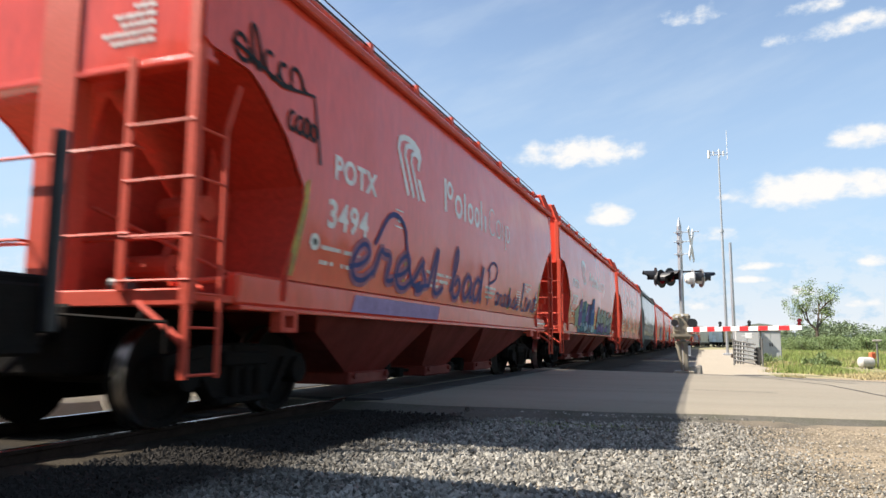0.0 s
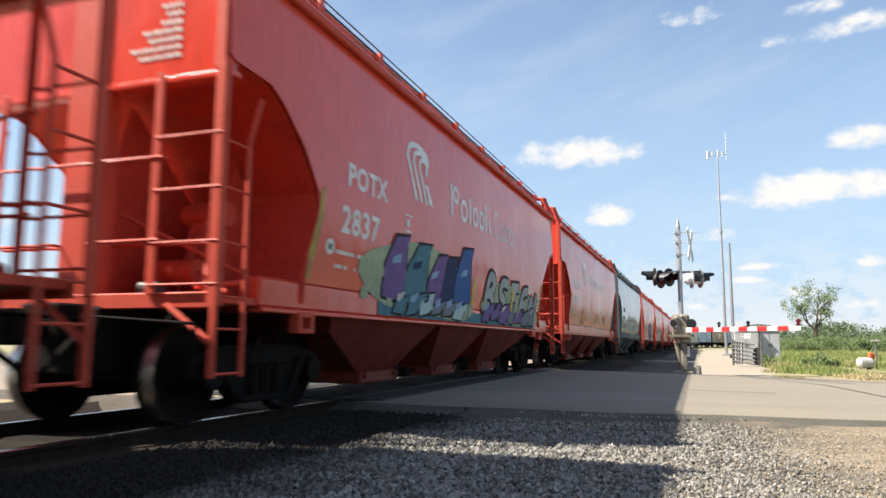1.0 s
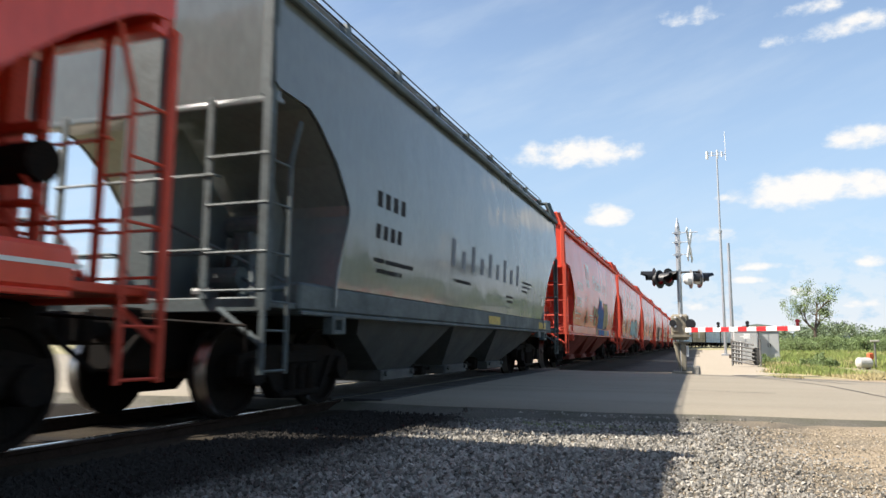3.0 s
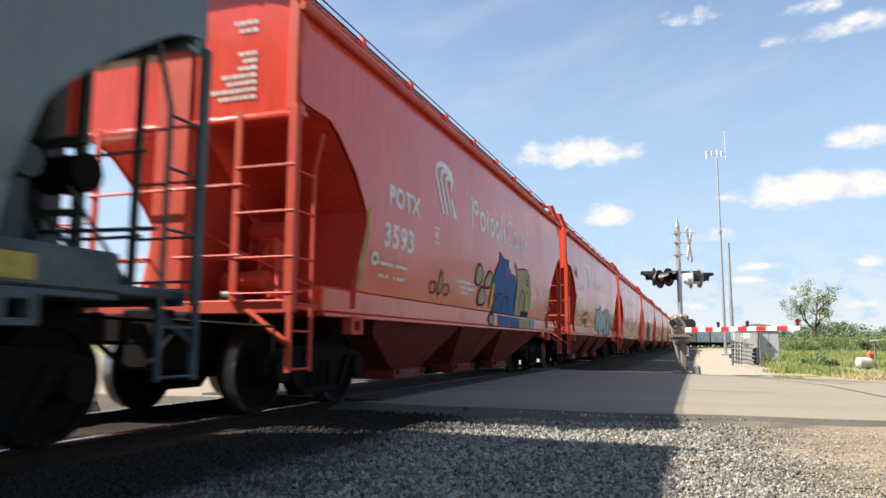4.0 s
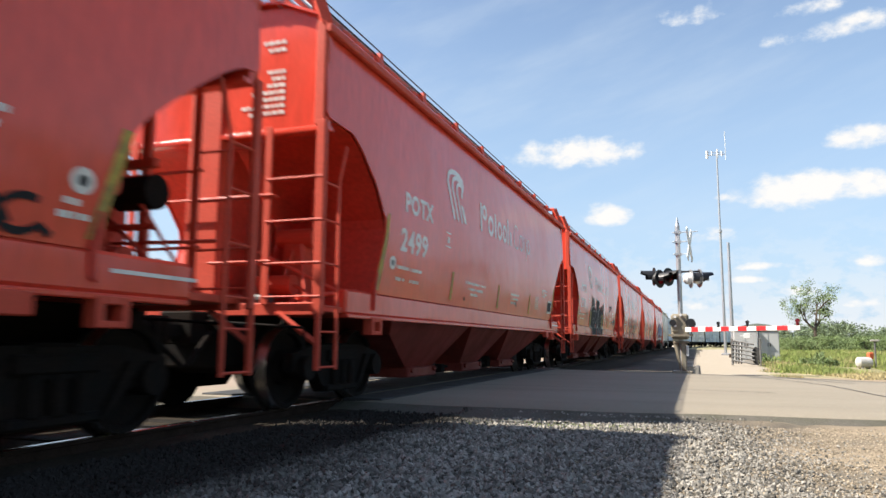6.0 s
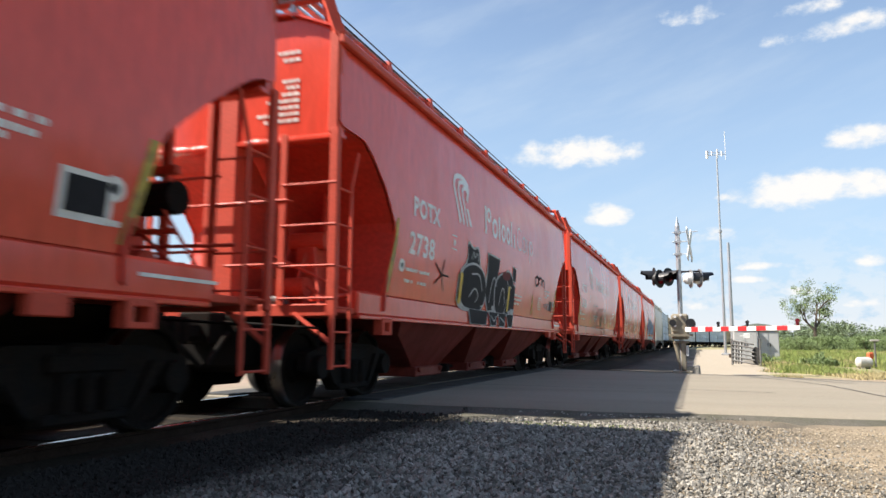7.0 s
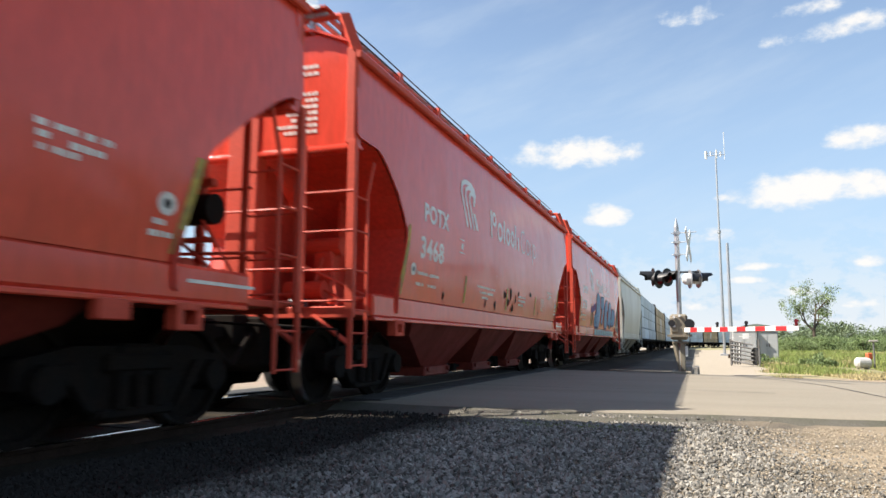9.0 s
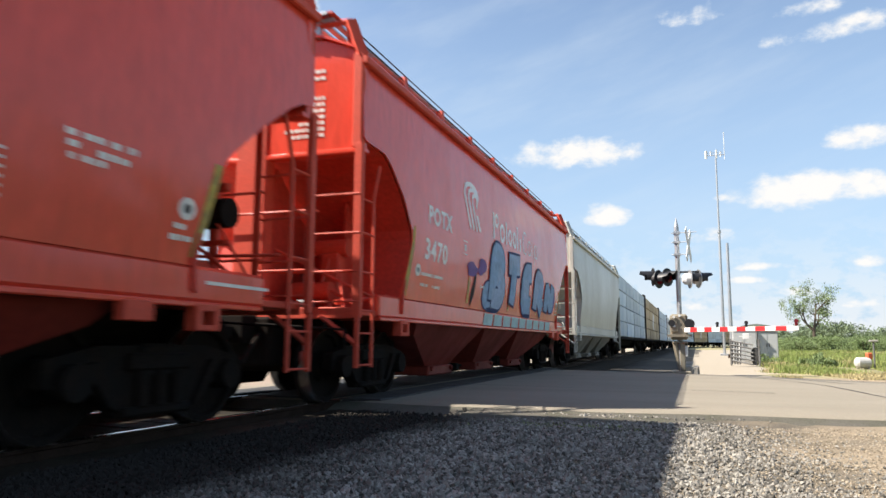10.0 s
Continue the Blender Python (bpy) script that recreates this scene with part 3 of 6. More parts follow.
        tube(bm, (0.2, end * 7.36, 0.98), (1.48, end * 7.36, 0.90), 0.016, n=6)
        tube(bm, (1.48, end * 7.36, 0.90), (1.48, end * 7.36, 0.66), 0.016, n=6)
        tube(bm, (1.2, end * 7.24, 1.05), (1.2, end * 7.36, 0.91), 0.016, n=6)
        part("uncoupling_lever", bm, IRON, car)
        bm = B()  # coupler
        box(bm, -0.09, 0.09, end * 7.5, end * 7.80, 0.78, 0.96, bevel=0.03)
        box(bm, -0.16, 0.14, end * 7.74, end * 7.90, 0.72, 1.02, bevel=0.04)
        tube(bm, (0.35, end * 7.4, 0.85), (0.42, end * 7.85, 0.5), 0.03)
        part("coupler", bm, IRON, car)
        bm = B()  # gabled end platform over the roof
        for sx in (1, -1):
            extrude = [(sx * 1.56, end * 7.20, 4.26), (sx * 1.38, end * 7.20, 4.75)]
            tube(bm, extrude[0], extrude[1], 0.085, n=4)
            tube(bm, (sx * 1.38, end * 7.20, 4.75), (0, end * 7.20, 4.75), 0.045, n=4)
        box(bm, -1.2, 1.2, end * 7.05, end * 7.34, 4.83, 4.86, bevel=0.006)
        part("end_platform", bm, frame, car)
        # corner posts that carry the end panel
        for x in (-1.535, 1.535):
            bm = B()
            box(bm, x - 0.065, x + 0.065, end * 7.16, end * 7.27, 3.10, 4.30, bevel=0.015)
            part("end_post", bm, frame, car)
        bm = B()
        box(bm, -0.23, 0.23, end * 7.00, end * 7.205, 1.15, 4.30, bevel=0.02)
        part("end_post", bm, frame, car)
        # ladders: on the end face, on the side, and the stirrups
        for sx in (1, -1):
            bm = B()
            box(bm, sx * 0.89, sx * 0.975, end * 7.27, end * 7.30, 1.15, 3.12, bevel=0.006)
            ladder = part("end_ladder", bm, frame, car)
            rung = None
            for z in (1.23, 1.59, 2.05, 2.52):
                if rung is None:
                    bm = B()
                    tube(bm, (0.32, 0, 0), (-0.37, 0, 0), 0.013, n=6)
                    o = rung = part("rung", bm, frame, ladder)
                else:
                    o = new("rung", rung.data)
                    o.parent = ladder
                o.location = (sx * 1.30, end * 7.30, z)
            bm = B()
            box(bm, sx * 1.53, sx * 1.63, end * 7.275, end * 7.305, 1.04, 3.14, bevel=0.006)
            box(bm, sx * 1.595, sx * 1.63, end * 7.22, end * 7.275, 1.04, 3.14, bevel=0.006)
            box(bm, sx * 1.57, sx * 1.62, end * 7.265, end * 7.305, 0.46, 1.05)
            box(bm, sx * 1.585, sx * 1.615, end * 6.87, end * 6.905, 0.46, 2.53)
            tube(bm, (sx * 1.60, end * 6.885, 2.53), (sx * 1.60, end * 6.72, 2.98), 0.022, n=6)
            ladder = part("side_ladder", bm, frame, car)
            rung = None
            for z in (0.49, 0.86, 1.13, 1.59, 2.06, 2.47):
                if rung is None:
                    bm = B()
                    tube(bm, (0, 0.2, 0), (0, -0.2, 0), 0.013, n=6)
                    o = rung = part("rung", bm, frame, ladder)
                else:
                    o = new("rung", rung.data)
                    o.parent = ladder
                o.location = (sx * 1.60, end * 7.0875, z)
            bm = B()
            tube(bm, (sx * 1.58, end * 7.29, 0.74), (sx * 1.12, end * 7.29, 1.06), 0.032, n=4)
            part("brace", bm, frame, ladder)
        bm = B()  # grab rails across the end
        for z, x0, x1 in ((2.35, -1.0, 1.0), (1.62, -1.0, -0.2), (1.62, 0.2, 1.0)):
            tube(bm, (x0, end * 7.30, z), (x1, end * 7.30, z), 0.016, n=6)
            for x in (x0, x1):
                tube(bm, (x, end * 7.30, z), (x, end * 7.2, z), 0.014, n=6)
        part("grab_rail", bm, frame, car)
    for sx in (1, -1):  # side sills
        bm = B()
        box(bm, sx * 1.40, sx * 1.545, -6.56, 6.56, 1.07, 1.365, bevel=0.03)
        box(bm, sx * 1.38, sx * 1.555, -6.52, 6.52, 1.03, 1.075, bevel=0.01)
        part("side_sill", bm, frame if paint is GREY else paint, car)
        for y in (-5.74, 5.74):  # jacking pads with a square eye
            bm = B()
            for a, b, c, d in ((-0.15, -0.08, 0.84, 1.06), (0.08, 0.15, 0.84, 1.06), (-0.08, 0.08, 0.84, 0.89), (-0.08, 0.08, 1.00, 1.06)):
                box(bm, sx * 1.44, sx * 1.57, y + a, y + b, c, d, bevel=0.008)
            part("jacking_pad", bm, frame, car)
        bm = B()
        box(bm, sx * 1.48, sx * 1.58, 4.80, 5.10, 0.90, 1.05, bevel=0.01)
        part("placard_holder", bm, frame, car)
    # three hopper bays, in body paint darkened for the shade under the wagon
    for yc in (-2.75, 0.0, 2.75):
        bm = B()
        h1, h0 = 1.36, 0.60
        o = 0.9 if yc else 0.0
        e1, e0 = (h1 + o if yc < 0 else h1), (h1 + o if yc > 0 else h1)
        t = [bm.verts.new(p) for p in ((-1.46, yc - e1, 1.10), (1.46, yc - e1, 1.10), (1.46, yc + e0, 1.10), (-1.46, yc + e0, 1.10))]
        m_ = [bm.verts.new(p) for p in ((-1.30, yc - e1 + 0.25, 0.86), (1.30, yc - e1 + 0.25, 0.86), (1.30, yc + e0 - 0.25, 0.86), (-1.30, yc + e0 - 0.25, 0.86))]
        d = [bm.verts.new(p) for p in ((-0.95, yc - h0, 0.36), (0.95, yc - h0, 0.36), (0.95, yc + h0, 0.36), (-0.95, yc + h0, 0.36))]
        for a, b in ((t, m_), (m_, d)):
            for i in range(4):
                bm.faces.new((a[i], a[(i + 1) % 4], b[(i + 1) % 4], b[i]))
        bm.faces.new(d)
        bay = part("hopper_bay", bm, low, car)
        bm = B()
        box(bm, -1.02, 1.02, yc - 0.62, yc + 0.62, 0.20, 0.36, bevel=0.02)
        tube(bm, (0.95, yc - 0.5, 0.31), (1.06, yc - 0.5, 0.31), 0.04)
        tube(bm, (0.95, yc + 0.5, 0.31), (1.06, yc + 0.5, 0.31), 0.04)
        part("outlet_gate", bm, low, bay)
    for side in (-1, 1):  # gear that runs from gate to gate, black so that it reads as shadow
        bm = B()
        box(bm, side * 0.62, side * 0.72, -3.3, 3.3, 0.27, 0.32, bevel=0.01)
        for yb in (-2.15, -1.62, -1.10, 1.06, 1.40, 2.05):
            box(bm, side * 0.56, side * 0.80, yb - 0.09, yb + 0.09, 0.20, 0.40 + 0.05 * math.sin(yb * 7), bevel=0.02)
        part("gate_rack", bm, IRON, car)
    bm = B()
    box(bm, -0.2, 0.2, -5.0, 5.0, 0.78, 1.1)
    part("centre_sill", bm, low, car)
    # brake gear under both slopes
    for e in (-1, 1):
        bm = B()
        tube(bm, (0.30, e * 6.55, 1.42), (0.85, e * 6.55, 1.42), 0.12, n=16)
        tube(bm, (0.85, e * 6.55, 1.42), (1.35, e * 6.8, 1.20), 0.018)
        part("brake_cylinder", bm, frame, car)
        bm = B()
        box(bm, 0.55, 0.85, e * 6.36, e * 6.14, 1.15, 1.95, bevel=0.03)
        tube(bm, (0.45, e * 6.25, 2.02), (0.95, e * 6.25, 2.02), 0.12, n=14)
        part("brake_valve", bm, frame, car)
        for a, b, r in (((1.42, 7.0, 1.62), (-1.3, 6.9, 1.66), 0.018), ((1.42, 6.3, 1.30), (0.2, 6.9, 1.95), 0.02), ((-1.2, 6.5, 1.15), (-0.6, 6.3, 1.9), 0.025), ((1.1, 6.9, 1.25), (1.5, 6.2, 1.35), 0.03), ((0.70, 6.55, 1.50), (0.70, 6.30, 1.95), 0.022), ((1.25, 6.95, 1.15), (0.95, 6.6, 1.9), 0.016)):
            bm = B()
            tube(bm, (a[0], e * a[1], a[2]), (b[0], e * b[1], b[2]), r)
            part("brake_pipe", bm, frame, car)
        bm = B()
        tube(bm, (0.75, e * 7.16, 1.21), (0.93, e * 7.16, 1.21), 0.07, n=14)
        part("hose_end", bm, BLACK, car, "black rubber hose end")
    for z0, z1 in ((1.70, 1.75), (2.24, 2.32)):  # cross beams and stand of the brake end
        bm = B()
        box(bm, -1.30, 1.0, 6.66, 6.74, z0, z1, bevel=0.01)
        part("cross_beam", bm, frame, car)
    for x in (-1.15, -0.55, 0.60):
        bm = B()
        box(bm, x - 0.05, x + 0.05, 6.98, 7.05, 1.15, 3.08, bevel=0.01)
        part("brake_stand", bm, frame, car)
    bm = B()
    tube(bm, (-1.05, 6.55, 2.0), (0.45, 6.55, 2.0), 0.20, n=16)
    tube(bm, (0.62, 6.70, 2.02), (1.02, 6.70, 2.02), 0.15, n=14)
    part("air_reservoir", bm, IRON, car, "black air reservoir")
    bm = B()
    ring = 20
    for i in range(ring):
        a, b = 2 * math.pi * i / ring, 2 * math.pi * (i + 1) / ring
        tube(bm, (-0.85 + 0.26 * math.cos(a), 7.42, 2.1 + 0.26 * math.sin(a)), (-0.85 + 0.26 * math.cos(b), 7.42, 2.1 + 0.26 * math.sin(b)), 0.016, n=6)
    for i in range(4):
        a = math.pi * i / 2
        tube(bm, (-0.85, 7.42, 2.1), (-0.85 + 0.26 * math.cos(a), 7.42, 2.1 + 0.26 * math.sin(a)), 0.014, n=6)
    tube(bm, (-0.85, 7.42, 2.1), (-0.85, 7.2, 2.1), 0.04)
    part("brake_wheel", bm, frame, car)
    for yc in (-5.75, 5.75):
        truck(car, yc)
    return car


def truck(car, yc):
    bm = B()
    for sx in (1, -1):
        pts = [(-1.12, 0.62), (-1.12, 0.42), (-0.78, 0.40), (-0.62, 0.34), (-0.42, 0.16), (0.42, 0.16), (0.62, 0.34), (0.78, 0.40), (1.12, 0.42), (1.12, 0.62), (0.62, 0.72), (-0.62, 0.72)]
        extrude_yz(bm, [(yc + y, z) for y, z in pts], sx * 0.93, sx * 1.06)
        for y in (-0.9, 0.9):
            tube(bm, (sx * 0.92, yc + y, 0.457), (sx * 1.16, yc + y, 0.457), 0.14, n=14)
        for k in (-0.2, 0.0, 0.2):
            tube(bm, (sx * 1.0, yc + k, 0.24), (sx * 1.0, yc + k, 0.52), 0.085, n=10)
            tube(bm, (sx * 1.09, yc + k, 0.24), (sx * 1.09, yc + k, 0.52), 0.06, n=10)
        box(bm, sx * 0.98, sx * 1.12, yc - 0.40, yc + 0.40, 0.16, 0.24, bevel=0.02)
        box(bm, sx * 0.98, sx * 1.12, yc - 0.36, yc + 0.36, 0.52, 0.66, bevel=0.02)
        for s in (-1, 1):
            extrude_yz(bm, [(yc + s * 0.42, 0.20), (yc + s * 0.54, 0.26), (yc + s * 0.80, 0.58), (yc + s * 0.66, 0.60)], sx * 1.05, sx * 1.11)
    box(bm, -1.1, 1.1, yc - 0.22, yc + 0.22, 0.46, 0.74, bevel=0.03)
    tr = part("truck_frame", bm, IRON, car)
    for y in (-0.9, 0.9):
        bm = B()
        tube(bm, (-1.0, 0, 0), (1.0, 0, 0), 0.085, n=12)
        for sx in (1, -1):
            prof = [(sx * 0.68, 0.30), (sx * 0.68, 0.483), (sx * 0.715, 0.483), (sx * 0.725, 0.46), (sx * 0.86, 0.455), (sx * 0.86, 0.40), (sx * 0.80, 0.385), (sx * 0.76, 0.20), (sx * 0.84, 0.16), (sx * 0.84, 0.10)]
            lathe(bm, prof, "x", 28)
        bm.normal_update()
        for f in bm.faces:
            c = f.calc_center_median()
            rr = math.hypot(c.y, c.z)
            f.material_index = 1 if rr > 0.45 and abs(f.normal.x) < 0.5 and abs(c.x) > 0.7 else 0
        w = part("wheelset", bm, [IRON, TREAD], tr)
        w.location = (0, yc + y, 0.457)


def lead_car():
    """Black wagon with end platforms that runs ahead of the hoppers."""
    car = thing("box_wagon", "black wagon with a low end platform and handrail", "railway wagon", "wagons of the freight train")
    bm = B()
    box(bm, -1.45, 1.45, -6.3, 6.75, 1.165, 4.3, bevel=0.04)
    part("body", bm, BLACK, car)
    bm = B()
    box(bm, -1.50, 1.50, -7.3, 7.3, 0.98, 1.16, bevel=0.02)
    part("deck", bm, IRON, car)
    for sx in (1, -1):
        bm = B()
        box(bm, sx * 1.44, sx * 1.56, -7.25, 7.25, 0.66, 1.10, bevel=0.02)
        part("side_sill", bm, IRON, car)
        bm = B()
        box(bm, sx * 1.562, sx * 1.567, 6.1, 6.45, 0.93, 0.98)
        part("reflective_strip", bm, ORANGE, car, "orange reflective strip")
    bm = B()
    box(bm, -0.3, 0.3, -7.5, 7.5, 0.60, 0.98, bevel=0.03)
    part("centre_sill", bm, IRON, car)
    for e in (1, -1):
        bm = B()
        box(bm, -0.09, 0.09, e * 7.5, e * 7.80, 0.78, 0.96, bevel=0.03)
        box(bm, -0.16, 0.14, e * 7.74, e * 7.90, 0.72, 1.02, bevel=0.04)
        part("coupler", bm, IRON, car)
        bm = B()
        box(bm, 1.565, 1.64, e * 7.20, e * 7.28, 0.8, 2.07, bevel=0.01)
        part("handrail", bm, BLACK, car)
    for yc in (-5.75, 5.75):
        truck(car, yc)
    return car


def lumber_car(wrap_a, label):
    car = thing("lumber_flat_wagon", label, "railway wagon", "wagons of the freight train")
    bm = B()
    box(bm, -1.40, 1.40, -11.0, 11.0, 1.00, 1.14, bevel=0.02)
    box(bm, -0.35, 0.35, -10.9, 10.9, 0.60, 1.00, bevel=0.03)
    part("deck", bm, IRON, car)
    for e in (1, -1):
        bm = B()
        box(bm, -1.40, 1.40, e * 10.75, e * 10.95, 1.14, 4.75, bevel=0.02)
        part("bulkhead", bm, IRON, car)
    bm = B()
    box(bm, -0.08, 0.08, -10.7, 10.7, 4.55, 4.75)
    for i in range(14):
        y = -10.4 + 1.6 * i
        box(bm, -0.06, 0.06, y - 0.08, y + 0.08, 1.14, 4.6)
    part("centre_beam", bm, IRON, car)
    bm = B()
    box(bm, -1.38, 1.38, -2.44, 2.44, 0.0, 0.82, bevel=0.025)
    pack = part("lumber_pack", bm, wrap_a, car)
    pack.location = (0, -8.0, 1.16)
    for i in range(4):
        for k in range(4):
            if i or k:
                o = new("lumber_pack", pack.data)
                o.parent = car
                o.location = (random.uniform(-0.02, 0.02), -8.0 + 5.33 * i + random.uniform(-0.05, 0.05), 1.16 + 0.86 * k)
    if wrap_a is WRAP_TAN:
        bm = B()
        extrude_yz(bm, [(-1.2, 2.2), (0.6, 2.0), (0.9, 3.5), (-0.8, 3.7)], 1.385, 1.395)
        part("wrap_sheet", bm, WRAP_WHITE, car, "loose white wrapping sheet")
    for yc in (-8.6, 8.6):
        truck(car, yc)
    return car


WRAP_BLUE = material("blue_white_lumber_wrap", (0.50, 0.60, 0.68), 0.5, var=0.25, scale=1.2, fine=10, tint=(0.25, 0.38, 0.52), rnd=0.15)
WRAP_TAN = material("bare_lumber", (0.46, 0.36, 0.22), 0.8, var=0.25, scale=1.2, fine=10, tint=(0.34, 0.27, 0.18), rnd=0.2, stretch=(1, 0.2, 6))
WRAP_WHITE = material("white_lumber_wrap", (0.62, 0.64, 0.64), 0.5, var=0.2, scale=1.2, fine=10, tint=(0.42, 0.46, 0.5), rnd=0.15)


# ---- marks and spray paint on the wagons ----
def skin(z, off):
    return (half_width(z) if z > 1.37 else 1.547) + off


def lay(name, bm, mat, car, off, label=""):
    """Wrap a flat drawing in (y, z) onto the near side of a wagon."""
    for z in (1.35, 1.55, 1.8, 2.05, 2.3, 2.6, 2.9, 3.2):
        bmesh.ops.bisect_plane(bm, geom=bm.verts[:] + bm.edges[:] + bm.faces[:], plane_co=(0, 0, z), plane_no=(0, 0, 1))
    for v in bm.verts:
        v.co.x = skin(v.co.z, off) + v.co.x
    return part(name, bm, mat, car, label)


def poly(bm, pts):
    return bm.faces.new([bm.verts.new((0, y, z)) for y, z in pts])


def dashes(bm, y0, y1, z0, z1, seed):
    """A line of small writing too fine to read: short dabs with gaps."""
    rng = random.Random(seed)
    y = y0
    while y < y1 - 0.02:
        w = min(rng.uniform(0.035, 0.10), y1 - y)
        bar(bm, y, y + w, z0 + rng.uniform(0, 0.1) * (z1 - z0), z1 - rng.uniform(0, 0.1) * (z1 - z0))
        y += w + (rng.uniform(0.012, 0.022) if rng.random() < 0.8 else 0.06)


def chaikin(pts, closed=True, times=2):
    for _ in range(times):
        out = [] if closed else [pts[0]]
        n = len(pts)
        for i in range(n if closed else n - 1):
            (a, b), (c, d) = pts[i], pts[(i + 1) % n]
            out += [(a * 0.75 + c * 0.25, b * 0.75 + d * 0.25), (a * 0.25 + c * 0.75, b * 0.25 + d * 0.75)]
        if not closed:
            out.append(pts[-1])
        pts = out
    return pts


def bar(bm, y0, y1, z0, z1, lean=0.0):
    poly(bm, [(y0, z0), (y1, z0), (y1 + lean, z1), (y0 + lean, z1)])


def stroke(bm, pts, w, rise=0.0):
    """A painted line of even width; it climbs a hair so that crossings do not coincide."""
    pts = [Vector((0, *p)) for p in pts]
    left, right = [], []
    for i, p in enumerate(pts):
        d = pts[min(i + 1, len(pts) - 1)] - pts[max(i - 1, 0)]
        d = d.normalized() if d.length else Vector((0, 1, 0))
        n = Vector((0, -d.z, d.y)) * w / 2
        up = Vector((rise * i, 0, 0))
        left.append(bm.verts.new(p + n + up)), right.append(bm.verts.new(p - n + up))
    for i in range(len(pts) - 1):
        bm.faces.new((left[i], right[i], right[i + 1], left[i + 1]))


def ring(bm, yc, zc, ry, rz, w, a0=0.0, a1=360.0, n=20):
    stroke(bm, [(yc + ry * math.cos(radians(a0 + (a1 - a0) * i / n)), zc + rz * math.sin(radians(a0 + (a1 - a0) * i / n))) for i in range(n + 1)], w)


def blob(yc, zc, ry, rz, rng, wob=0.12, n=22, power=2.6, lean=0.0):
    ph = [rng.uniform(0, 6.28) for _ in range(3)]
    pts = []
    for i in range(n):
        a = 2 * math.pi * i / n
        c, s = math.cos(a), math.sin(a)
        k = (abs(c) ** power + abs(s) ** power) ** (-1 / power)
        k *= 1 + wob * (math.sin(2 * a + ph[0]) + math.sin(3 * a + ph[1]) + 0.5 * math.sin(5 * a + ph[2])) / 2
        pts.append((yc + ry * k * c + lean * rz * k * s, zc + rz * k * s))
    return pts


def grow(pts, d):
    cy, cz = sum(p[0] for p in pts) / len(pts), sum(p[1] for p in pts) / len(pts)
    out = []
    for y, z in pts:
        v = Vector((y - cy, z - cz))
        v = v * ((v.length + d) / max(v.length, 1e-4))
        out.append((cy + v.x, cz + v.y))
    return out


def lettering(name, text, y0, z0, height, width_each, mat, car, off=0.006):
    cu = bpy.data.curves.new(name, "FONT")
    cu.body, cu.size, cu.resolution_u, cu.offset = text, height / 0.70, 3, 0.012
    cu.space_character = 1.12
    tmp = bpy.data.objects.new(name, cu)
    scene.collection.objects.link(tmp)
    me = bpy.data.meshes.new_from_object(tmp.evaluated_get(bpy.context.evaluated_depsgraph_get()))
    bpy.data.objects.remove(tmp)
    wide = max(v.co.x for v in me.vertices)
    squeeze = width_each * len(text) / wide
    bm = B()
    bm.from_mesh(me)
    bpy.data.meshes.remove(me)
    for v in bm.verts:
        v.co = Vector((0, y0 + v.co.x * squeeze, z0 + v.co.y))
    return lay(name, bm, mat, car, off)


